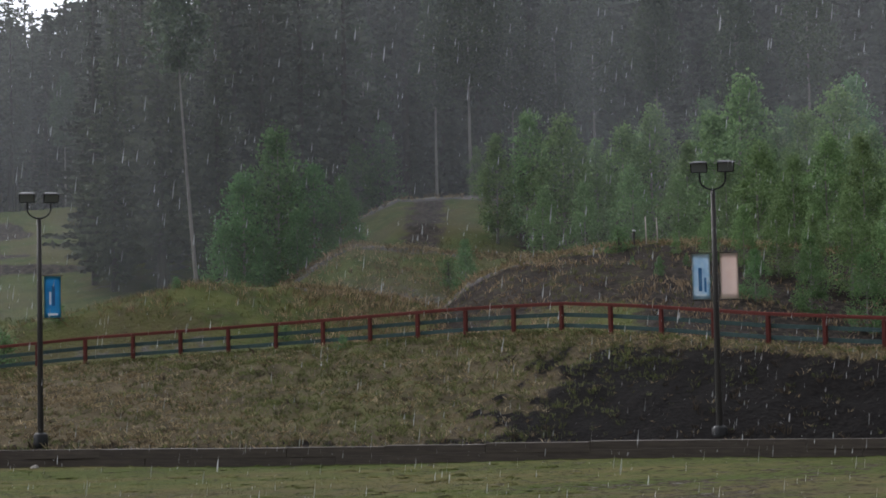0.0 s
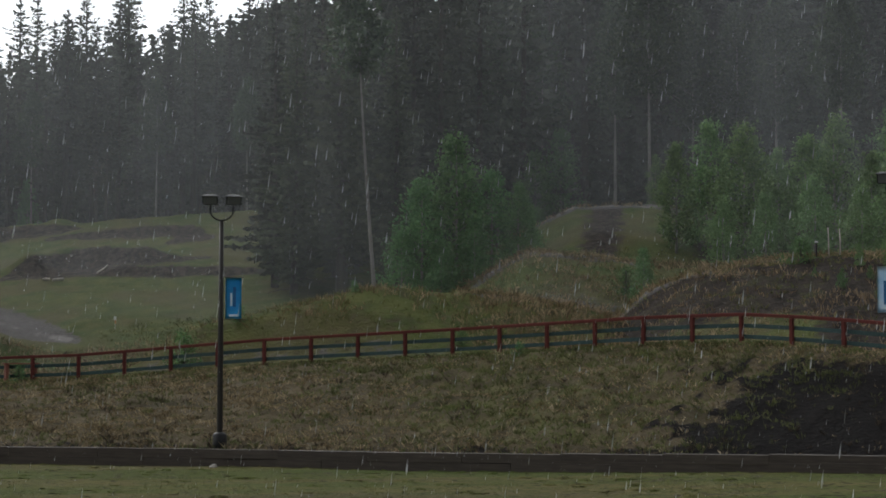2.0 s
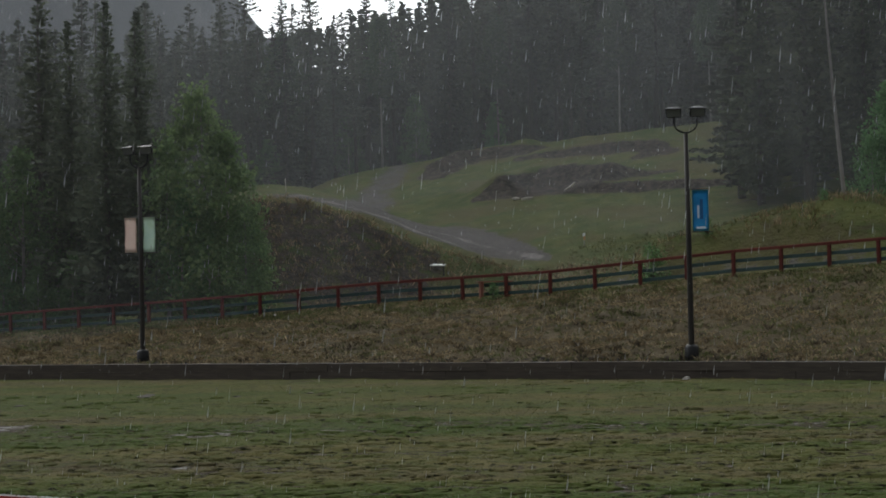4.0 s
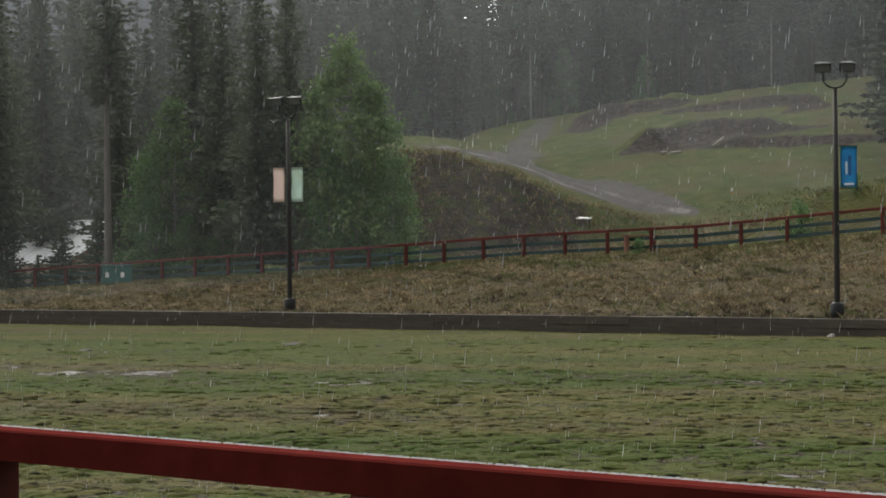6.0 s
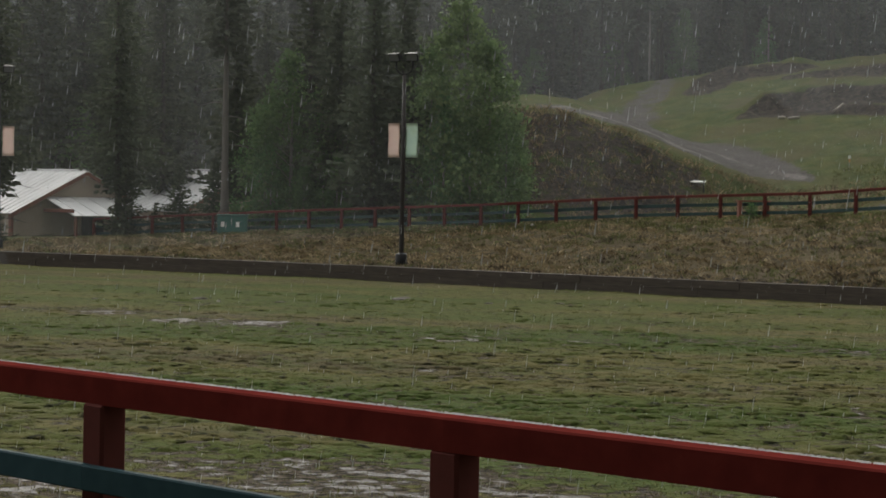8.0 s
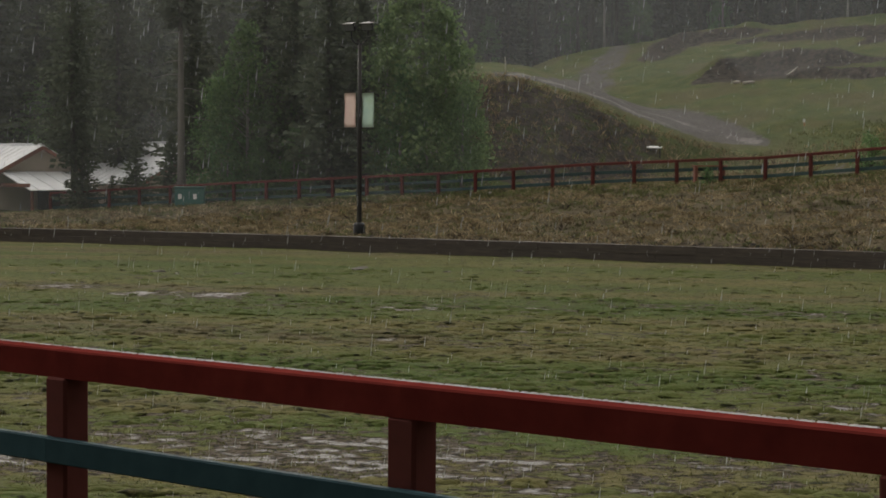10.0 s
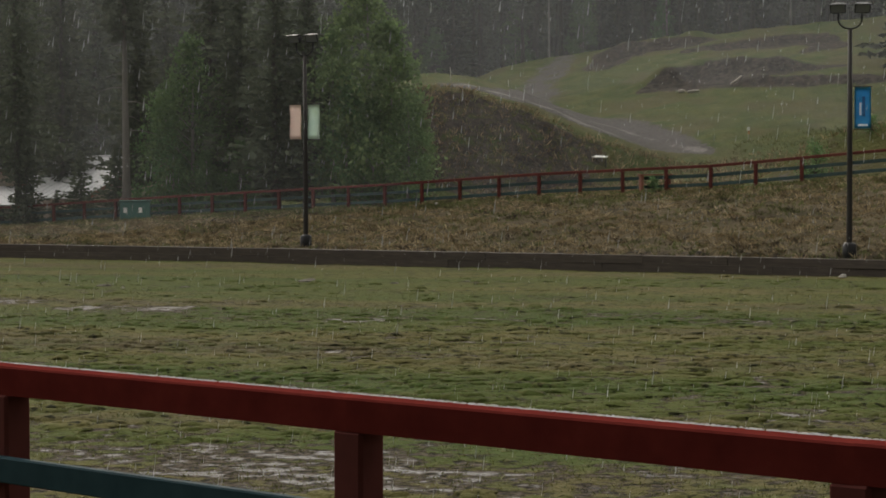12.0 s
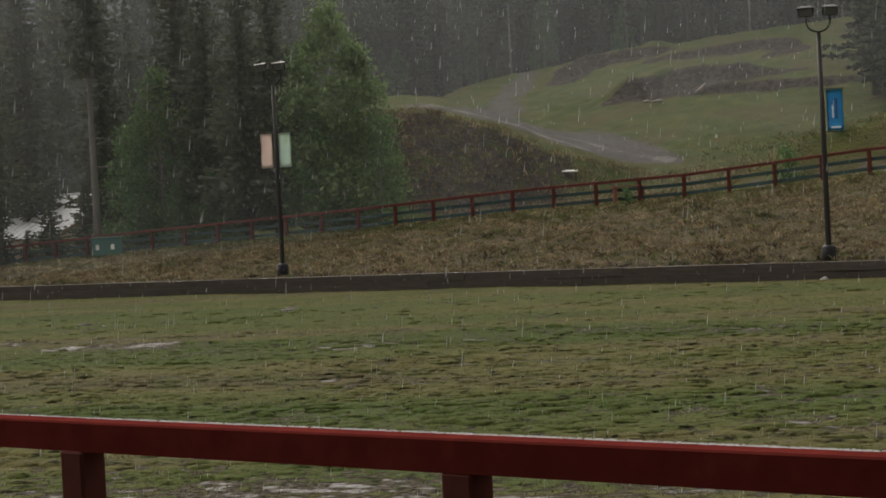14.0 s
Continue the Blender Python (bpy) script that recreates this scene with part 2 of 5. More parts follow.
def ground_material():
    """Turf, rank dry grass, bare soil, gravel and trodden mud, told apart by the cover that the ground carries."""
    m, nt, b = material("ground_cover")
    at = nt.nodes.new("ShaderNodeAttribute")
    at.attribute_name = "cover"
    sep = nt.nodes.new("ShaderNodeSeparateColor")
    nt.links.new(at.outputs["Color"], sep.inputs["Color"])
    n_fine, n_mid, n_broad = noise_node(nt, 7.0, 6.0), noise_node(nt, 0.9, 5.0), noise_node(nt, 0.16, 5.0, (0.22, 1.3, 1))
    n_clump = noise_node(nt, 3.4, 7.0)
    rough_grass = mix(nt, n_fine, ramp(nt, n_mid, [(0.3, (0.034, 0.028, 0.017)), (0.5, (0.078, 0.060, 0.036)), (0.7, (0.13, 0.10, 0.060))]), (0.052, 0.044, 0.026))
    hill_grass = mix(nt, step(nt, n_mid, 0.3, 0.75), (0.034, 0.052, 0.014), (0.074, 0.076, 0.026))
    hill_grass = mix(nt, step(nt, n_clump, 0.5, 0.9), hill_grass, (0.040, 0.048, 0.015))
    hill_grass = mix(nt, maths(nt, "MULTIPLY", step(nt, noise_node(nt, 0.22, 5.0), 0.45, 0.62), 0.6), hill_grass, (0.070, 0.058, 0.028))
    turf = ramp(nt, n_broad, [(0.36, (0.038, 0.058, 0.014)), (0.46, (0.055, 0.066, 0.018)), (0.55, (0.086, 0.077, 0.030)), (0.64, (0.066, 0.056, 0.030))])
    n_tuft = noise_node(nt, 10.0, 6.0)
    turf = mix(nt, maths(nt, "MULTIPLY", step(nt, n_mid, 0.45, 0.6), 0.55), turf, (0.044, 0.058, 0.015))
    # near-black flecks put the shade beside turf clumps into the colour
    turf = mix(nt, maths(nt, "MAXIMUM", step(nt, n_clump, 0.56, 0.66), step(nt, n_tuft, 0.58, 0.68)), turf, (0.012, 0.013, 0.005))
    turf = mix(nt, step(nt, n_fine, 0.5, 0.8), turf, (0.082, 0.072, 0.030))
    n_mud = maths(nt, "MULTIPLY_ADD", noise_node(nt, 3.8, 10.0, (0.8, 0.8, 1)), 0.62, maths(nt, "MULTIPLY", noise_node(nt, 0.3, 3.0, (0.6, 1.3, 1)), 0.38))
    soil = ramp(nt, n_fine, [(0.35, (0.0045, 0.004, 0.004)), (0.6, (0.009, 0.0078, 0.0072)), (0.85, (0.024, 0.020, 0.017))])
    soil = mix(nt, maths(nt, "MULTIPLY", sep.outputs["Green"], 0.9), soil, mix(nt, step(nt, n_clump, 0.35, 0.65), (0.014, 0.011, 0.010), (0.058, 0.047, 0.038)))
    gravel = mix(nt, step(nt, at.outputs["Alpha"], 1.0, 1.5), ramp(nt, n_fine, [(0.3, (0.046, 0.042, 0.040)), (0.7, (0.098, 0.090, 0.086))]), ramp(nt, n_fine, [(0.3, (0.095, 0.088, 0.084)), (0.7, (0.185, 0.172, 0.162))]))
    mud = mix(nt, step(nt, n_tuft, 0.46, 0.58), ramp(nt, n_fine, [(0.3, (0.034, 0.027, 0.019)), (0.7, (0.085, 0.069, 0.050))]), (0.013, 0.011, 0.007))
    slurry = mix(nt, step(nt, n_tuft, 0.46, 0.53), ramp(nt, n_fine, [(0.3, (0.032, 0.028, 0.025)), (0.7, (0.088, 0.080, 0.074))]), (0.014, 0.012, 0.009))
    # cover: red soil, green hill grass against rough straw, blue field turf; alpha gravel
    edge = maths(nt, "MULTIPLY_ADD", maths(nt, "ADD", n_clump, n_mid), 0.8, -0.8)
    base = mix(nt, step(nt, maths(nt, "ADD", sep.outputs["Green"], edge), 0.3, 0.7), rough_grass, hill_grass)
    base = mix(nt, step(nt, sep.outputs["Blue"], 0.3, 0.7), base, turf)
    base = mix(nt, step(nt, maths(nt, "ADD", sep.outputs["Red"], edge), 0.40, 0.60), base, soil)
    base = mix(nt, step(nt, maths(nt, "ADD", at.outputs["Alpha"], edge), 0.38, 0.62), base, gravel)
    at2 = nt.nodes.new("ShaderNodeAttribute")
    at2.attribute_name = "wet"
    damp = maths(nt, "ADD", n_mud, maths(nt, "MULTIPLY_ADD", at2.outputs["Fac"], 0.30, -0.30))
    wet, pool = step(nt, damp, 0.405, 0.455), step(nt, damp, 0.49, 0.55)
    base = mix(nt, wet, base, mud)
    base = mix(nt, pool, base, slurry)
    nt.links.new(base, b.inputs["Base Color"])
    nt.links.new(maths(nt, "MULTIPLY_ADD", maths(nt, "MULTIPLY", pool, n_tuft), -0.8, 0.92), b.inputs["Roughness"])
    nt.links.new(maths(nt, "MULTIPLY_ADD", pool, 0.24, 0.05), b.inputs["Specular IOR Level"])
    bump(nt, b, maths(nt, "MULTIPLY_ADD", n_clump, maths(nt, "MULTIPLY_ADD", wet, -0.8, 1.0), n_fine), 0.8, 0.10)
    return m


ground_mat = ground_material()
# distance haze is put into the wooded slope's blue-grey base colour
mountain_mat = simple("far_wooded_haze_grey", [(0.3, (0.10, 0.11, 0.12)), (0.7, (0.15, 0.155, 0.165))], 0.02, 0.9, relief=0.3, dist=3.0)


# ---- building blocks ----
def part(name, bm, mat, parent=None, label=""):
    """One bmesh as one mesh object, under a thing or a part."""
    me = bpy.data.meshes.new(name)
    bm.to_mesh(me)
    bm.free()
    return linked(name, me, mat, parent, label)


def linked(name, me, mat, parent=None, label=""):
    if mat is not None and not me.materials:
        me.materials.append(mat)
    ob = new(name, me)
    if parent is not None:
        ob.parent = parent
    if label:
        tagged(ob, label)
    return ob


def thing(name, m, label, category, group="", kind=""):
    ob = new(name)
    ob.empty_display_size = 0.2
    ob.matrix_basis = m
    return tagged(ob, label, category, group, kind)


def box(bm, size, m=None, bevel=0.0):
    """A box of that size, bevelled, laid at m."""
    made = bmesh.ops.create_cube(bm, size=1.0, matrix=(m or Matrix()) @ Matrix.Diagonal((*size, 1)))
    if bevel:
        edges = list({e for v in made["verts"] for e in v.link_edges})
        bmesh.ops.bevel(bm, geom=edges, offset=bevel, segments=1, affect="EDGES")
    return bm


def tube(bm, points, radii, sides=8):
    """A round, tapering, capped bar through the points."""
    rings = []
    pts = [Vector(p) for p in points]
    for i, (p, r) in enumerate(zip(pts, radii)):
        ahead = (pts[min(i + 1, len(pts) - 1)] - pts[max(i - 1, 0)]).normalized()
        side = ahead.cross(Vector((0, 0, 1)) if abs(ahead.z) < 0.9 else Vector((1, 0, 0))).normalized()
        up = side.cross(ahead)
        rings.append([bm.verts.new(p + (side * math.cos(a) + up * math.sin(a)) * r) for a in (2 * math.pi * k / sides for k in range(sides))])
    for a, b in zip(rings, rings[1:]):
        for k in range(sides):
            f = bm.faces.new((a[k], a[(k + 1) % sides], b[(k + 1) % sides], b[k]))
            f.smooth = True
    bm.faces.new(rings[0])
    bm.faces.new(rings[-1][::-1])
    return bm


def fix(bm):
    bmesh.ops.recalc_face_normals(bm, faces=bm.faces)
    return bm


# ---- the lie of the land ----
WALL_X = [-80, -32, -20.0, -0.1, 18.3, 30, 60]
WALL_Y = [80.5, 70.6, 66.9, 59.7, 50.0, 43.4, 26]
FENCE_X = [-45, -41.5, -30.5, -19.6, -12.5, -5.3, 1.9, 8.6, 14.6, 17.3, 19.5, 22.0, 30, 60]
FENCE_Y = [89.2, 88.0, 84.6, 80.7, 78.2, 75.8, 72.9, 69.2, 64.3, 61.4, 58.7, 55.7, 46.5, 14]
FENCE_Z = [0.62, 0.79, 1.39, 1.89, 2.31, 2.58, 3.16, 3.49, 3.82, 3.86, 3.61, 3.27, 2.5, 2.2]
# ridges: distance, slope in front, slope behind, then azimuth and height of the crest
RIDGES = [
    (79, 0.50, 0.40, [-3.2, -0.6, 1.3, 3.0, 4.6, 6.8, 8.8, 10.5, 11.5, 13.5], [2.6, 4.77, 5.34, 5.95, 6.37, 6.2, 6.0, 5.6, 5.26, 3.8]),
    (84, 0.28, 0.20, [11.4, 12.7, 13.9, 15.3, 16.6, 18.1, 19.8, 22.3, 30], [4.8, 6.42, 7.13, 7.53, 7.78, 7.97, 7.95, 7.6, 6.5]),
    (95, 0.45, 0.20, [5.2, 7.5, 9.2, 10.5, 12.2, 13.4, 18, 24], [5.0, 7.32, 8.96, 8.72, 8.38, 8.2, 8.0, 8.0]),
    (115, 0.34, 0.10, [6.0, 9.0, 10.6, 13.1, 14.3, 15.6, 17.3, 30], [7.0, 11.25, 12.83, 12.9, 12.4, 11.7, 11.9, 12.5]),
    (140, 0.245, 0.02, [-16, -12, -11.2, -10.2, -9.2, -7.4, -5.3, -3.0, -0.4, 1.5, 3.0, 9], [6.0, 9.6, 10.5, 11.4, 11.85, 12.5, 13.1, 13.8, 14.35, 14.7, 14.9, 14.0]),
    (100, 0.70, -0.13, [-16.5, -14.5, -12.8, -11.4, -9.7, -8.0, -6.0, -4.0], [2.0, 6.6, 7.9, 7.75, 6.75, 5.4, 4.35, 3.0]),
]


def smooth(v):
    v = np.clip(v, 0.0, 1.0)
    return v * v * (3 - 2 * v)


def lumps(x, y, size):
    """A cheap uneven swell, between about -1 and 1."""
    x, y = x / size, y / size
    return (np.sin(x * 1.7 + 1.3 * np.sin(y * 1.1)) * np.sin(y * 1.9 + 0.7 * np.sin(x * 1.3)) + 0.5 * np.sin(x * 3.7 + y * 2.9) + 0.35 * np.sin(x * 6.1 - y * 7.3)) / 1.6


# earth berms of the bike track: crest line and height
BERMS = [
    ([(-12.8, 121.0), (-11.6, 122.9), (-9.7, 123.8), (-7.7, 122.8), (-5.5, 121.6), (-2.6, 121.9)], 1.0, 1.3),
    ([(-17.2, 131.9), (-16.6, 134.6), (-14.9, 136.4), (-12.2, 136.2), (-9.0, 136.4)], 0.65, 1.1),
    ([(-11.5, 134.0), (-6.0, 132.2), (-2.2, 131.8), (-0.6, 129.8)], 0.5, 1.0),
    ([(-7.4, 119.6), (-3.7, 117.7), (-0.6, 116.2), (3.0, 115.4)], 0.4, 0.8),
]


def along(x, y, line):
    """Metres from a line across the plan, and how far along it (0 to 1) the nearest place lies."""
    best, at, total = np.full(np.shape(x), 1e9), np.zeros(np.shape(x)), len(line) - 1
    for k, ((ax, ay), (bx, by)) in enumerate(zip(line, line[1:])):
        ux, uy = bx - ax, by - ay
        t = np.clip(((x - ax) * ux + (y - ay) * uy) / (ux * ux + uy * uy), 0, 1)
        q = np.hypot(x - ax - t * ux, y - ay - t * uy)
        at = np.where(q < best, (k + t) / total, at)
        best = np.minimum(best, q)
    return best, at


def land(x, y):
    """Height of the ground, and the parts of it: the place across the bank and the metres behind the fence."""
    x, y = np.asarray(x, float), np.asarray(y, float)
    az, d = np.degrees(np.arctan2(x, y)), np.hypot(x, y)
    yw, yf, zf = np.interp(x, WALL_X, WALL_Y), np.interp(x, FENCE_X, FENCE_Y), np.interp(x, FENCE_X, FENCE_Z)
    s, behind = y - yw, y - yf
    field = 0.2 * smooth((x - 6) / 12) * smooth((d - 30) / 20) + 1.3 * (1 - smooth((d - 8) / 6)) + 0.03 * lumps(x, y, 2.5)
    rise = smooth((s - 0.3) / 0.4)
    u = np.clip((s - 0.7) / np.maximum(yf - yw - 1.4, 1.0), 0, 1)
    bank = 0.5 + (zf - 0.5) * u**0.9 + (0.15 * lumps(x, y, 0.9) + 0.06 * lumps(y, x, 0.42)) * np.sin(np.pi * u) ** 0.7
    g = smooth((az + 22) / 7)
    back = zf + (0.12 + 0.88 * g) * np.interp(behind, [0, 15, 30, 45, 65, 85, 150, 400, 1500], [0, 0.2, 1.3, 2.6, 6, 10, 19, 45, 90])
    stack = [back]
    for dr, front, rear, azs, zs in RIDGES:
        crest = np.interp(az, azs, zs, left=-30, right=-30)
        off = np.sqrt((d - dr) ** 2 + 1.5) - 1.22
        stack.append(crest - np.where(d < dr, off * front, (np.minimum(off, 11.0) if rear < 0 else off) * rear))
    stack = np.stack(stack)
    top = stack.max(0)
    hills = top + 0.22 * np.log(np.exp((stack - top) / 0.22).sum(0))
    hills = np.where(behind < 5, zf + (hills - zf) * smooth((behind - 0.8) / 4.2), hills) + 0.09 * lumps(x, y, 1.3) * smooth((behind - 4) / 4)
    for line, high, wide in BERMS:
        off, run = along(x, y, line)
        hills = hills + high * (1 + 0.2 * lumps(x, y, 1.7)) * np.exp(-((off / wide) ** 2)) * smooth((run + 0.05) / 0.2) * smooth((1.05 - run) / 0.2)
    z = np.where(s < 0.7, field + (0.5 - field) * rise, np.where(behind < 0, bank, hills))
    return z, u, s, behind, az, d


def ground_at(x, y):
    return float(land(x, y)[0])


def rest(x, y, turn=0.0, size=1.0, sink=0.0):
    """A pose on the ground."""
    return pose(x, y, ground_at(x, y) - sink, 0, 0, turn) @ Matrix.Scale(size, 4)


def polar(az, d):
    return d * math.sin(radians(az)), d * math.cos(radians(az))


# trodden rims: azimuth from and to, distance from and to, half width
PATHS = [(11.6, 17.0, 82.6, 83.6, 0.6), (7.6, 12.4, 94.2, 94.2, 0.7), (7.6, 12.0, 79.0, 79.6, 0.6), (9.2, 15.5, 114.0, 114.0, 0.9)]


# puddles on the field: place, half width, half depth
PUDDLES = [
    (-3.2, 28.9, 1.1, 1.2), (-4.7, 26.0, 0.5, 0.7), (-8.9, 32.0, 0.6, 0.9), (-17.8, 42.5, 0.9, 1.5), (-20.5, 44.3, 1.5, 1.4), (-15.6, 42.4, 1.3, 1.2), (-0.8, 23.5, 0.7, 0.8),
    (-1.9, 25.9, 0.6, 0.7), (-1.1, 28.5, 0.6, 0.8), (-4.7, 30.0, 0.6, 0.8), (-7.3, 39.6, 1.3, 1.4), (-8.9, 28.3, 0.5, 0.7), (-10.1, 39.4, 1.2, 1.2), (-5.6, 24.0, 0.6, 0.6), (-12.5, 33.5, 0.7, 0.9), (1.2, 24.6, 0.7, 0.8),
]


def make_ground():
    xs = np.unique(np.concatenate([np.linspace(-1500, -110, 30), np.arange(-110, -56, 2.0), np.arange(-56, 42, 0.45), np.arange(42, 110, 2.0), np.linspace(110, 1500, 30)]))
    ys = np.unique(np.concatenate([np.linspace(-1200, -60, 20), np.arange(-60, 6, 4.0), np.arange(6, 46, 0.6), np.arange(46, 104, 0.38), np.arange(104, 150, 0.4), np.arange(150, 230, 3.0), np.linspace(230, 1800, 30)]))
    gx, gy = np.meshgrid(xs, ys)
    z, u, s, behind, az, d = land(gx, gy)
    nx, ny = len(xs), len(ys)
    idx = np.arange(nx * ny).reshape(ny, nx)
    quads = np.stack([idx[:-1, :-1], idx[:-1, 1:], idx[1:, 1:], idx[1:, :-1]], -1).reshape(-1, 4)
    me = bpy.data.meshes.new("ground")
    me.from_pydata(np.stack([gx, gy, z], -1).reshape(-1, 3).tolist(), [], quads.tolist())
    me.polygons.foreach_set("use_smooth", np.ones(len(me.polygons), bool))
    on_bank, back = (s > 0.3) & (behind < 0), behind >= 0
    soil = np.zeros_like(z)
    wob = lumps(gx, gy, 3.0)
    torn = 2.6 * wob + 2.2 * lumps(gx, gy, 0.9) + 1.6 * lumps(gx, gy, 0.45)
    soil = np.where(on_bank, 0.95 * smooth((az - 9.3 - 4.6 * u + torn) / 7.5) * (1 - smooth((u - 0.86 + 0.06 * wob) / 0.08)), soil)
    soil = np.where(on_bank & (az < 13), np.maximum(soil, 0.5 * (1 - smooth((u - 0.02) / 0.1))), soil)
    soil = np.where(back & (az > 11.5) & (d < 84), smooth((d - 70 + wob * 1.5) / 4) * 0.62 * (1 - smooth((d - 82.2) / 1.0)), soil)
    soil = np.where(back & (az > -14.8) & (az < -6.5) & (d < 99.3) & (d > 84), 0.62 * smooth((-6.6 - az) / 1.2) * smooth((d - 90 + wob) / 2), soil)
    # torn earth of the bike track: line, then the half widths along it
    for line, widths in (
        ([(-12.9, 120.4), (-10.6, 121.2), (-8.7, 121.2), (-6.6, 120.8), (-4.4, 120.8), (-1.0, 121.2)], (0.8, 2.1, 2.2, 1.5, 1.0, 0.6)),
        ([(-7.6, 118.9), (-3.7, 116.9), (-0.6, 115.5), (3.5, 114.5)], (0.9, 0.7, 0.6, 0.5)),
        ([(-17.2, 130.6), (-16.6, 133.2), (-14.9, 135.0), (-12.2, 134.9), (-9.4, 135.2)], (1.2, 1.5, 1.2, 0.8, 0.4)),
        ([(-11.5, 132.8), (-6.0, 131.0), (-2.4, 130.6), (-1.5, 128.6), (-3.0, 127.6)], (0.5, 0.8, 1.2, 1.3, 0.6)),
    ):
        off, run = along(gx, gy, line)
        wide = np.interp(run, np.linspace(0, 1, len(widths)), widths) * (1 + 0.25 * wob)
        soil = np.maximum(soil, np.exp(-((off / wide) ** 4)))
    soil = np.where(back & (d > 141), 0.9, soil)
    # ground under the right-hand bushes, darkened for bare soil and bush shade alike
    soil = np.where(back & (az > 16.5) & (d < 82), np.maximum(soil, 0.75 * smooth((az - 16.5) / 2.0) * smooth((behind - 3.2) / 1.5)), soil)
    soil = np.maximum(soil, np.where(back, 0.8 * np.exp(-(((az - 11.3 - (d - 105) * 0.03) / 0.75) ** 2)) * smooth((d - 98) / 3) * (1 - smooth((d - 116) / 2)), 0))
    soil = np.maximum(soil, np.where(back & (az > 13) & (d > 88) & (d < 113), 0.6 * smooth((az - 13.5) / 1.0), 0))
    gravel = np.where(back, 0.45 * np.exp(-(((behind - 2.6) / 1.3) ** 2)), 0)
    # the dirt road: its near and far edges, two pale ruts and the track that forks off uphill
    road_az = [-12.4, -11.5, -10.7, -9.9, -8.7, -7.6, -6.7, -5.8, -5.1, -4.3, -3.9]
    road_near = np.interp(az, road_az, [102.6, 103.0, 103.4, 104.4, 105.6, 105.0, 103.2, 103.0, 102.6, 102.2, 102.4])
    road_far = np.interp(az, road_az, [104.5, 106.2, 109.0, 114.5, 117.5, 117.5, 116.5, 113.5, 110.0, 104.8, 102.6])
    across = (d - road_near + 0.6 * wob) / np.maximum(road_far - road_near, 0.3)
    on_road = smooth(across / 0.10) * smooth((1.0 - across) / 0.35) * ((az > -12.4) & (az < -3.9))
    gravel = np.maximum(gravel, 0.80 * on_road * (1 + 0.15 * wob))
    off, run = along(gx, gy, [(-19.3, 113.0), (-20.4, 121.0), (-20.9, 128.8), (-20.4, 136.5)])
    gravel = np.maximum(gravel, 0.62 * np.exp(-((off / (2.6 - 1.2 * run + 0.4 * wob)) ** 4)))
    for line, wide in (([(-21.6, 102.8), (-20.7, 103.2), (-19.4, 103.9), (-18.1, 105.0), (-16.4, 106.6), (-14.2, 106.2), (-12.4, 104.2)], 0.75), ([(-16.9, 109.4), (-13.6, 108.9), (-10.8, 106.2), (-9.4, 104.4), (-7.9, 102.7)], 0.55)):
        off, run = along(gx, gy, line)
        gravel = np.maximum(gravel, (1.45 + 0.65 * wob) * np.exp(-((off / wide) ** 2)))
    gravel = np.maximum(gravel, np.where(back & (az > 8.8) & (az < 14), 0.8 * np.exp(-(((d - 86.5) / 2.6) ** 2)), 0))
    for a0, a1, d0, d1, wide in PATHS:
        run = np.clip((az - a0) / (a1 - a0), 0, 1)
        gravel = np.maximum(gravel, np.where((az > a0) & (az < a1), (1.45 + 0.35 * wob) * np.exp(-(((d - d0 - (d1 - d0) * run + 0.3 * wob) / wide) ** 2)), 0))
    hill = np.where(back, np.where(d < 90, 0.62, 0.95), 0.0)
    hill = np.where(on_bank, np.maximum(0.25 * smooth((u - 0.75) / 0.2), 0.42 * smooth((az - 0.5) / 7) * (1 - smooth((soil - 0.15) / 0.4))), hill)
    turf = np.where(s < 0.15, 1.0, 0.0)
    cover = me.color_attributes.new("cover", "FLOAT_COLOR", "POINT")
    cover.data.foreach_set("color", np.stack([soil, hill, turf, gravel], -1).astype(np.float32).ravel())
    wet = np.where(s < 0.15, 0.44 + 0.20 * (1 - smooth((d - 20) / 26)), 0.0)
    wet = np.where(s < 0.15, wet + 0.20 * np.exp(-(((gy - 41.5) / 3.5) ** 2)), wet)
    for px, py, wide, deep in PUDDLES:
        wet = np.maximum(wet, np.where(s < 0.15, 1.14 * np.exp(-(((gx - px) / wide) ** 2) - ((gy - py) / deep) ** 2), 0))
    wet = np.where(s < 0.15, np.maximum(wet, 1.08 * np.exp(-(((d - 19.7) / 2.7) ** 2)) * (0.72 + 0.28 * smooth((-9 - az) / 5))), wet)
    layer = me.attributes.new("wet", "FLOAT", "POINT")
    layer.data.foreach_set("value", wet.astype(np.float32).ravel())
    return tagged(linked("ground", me, ground_mat), "wet field, grassy bank and dirt-tracked hillside", "ground", kind="structure")


make_ground()


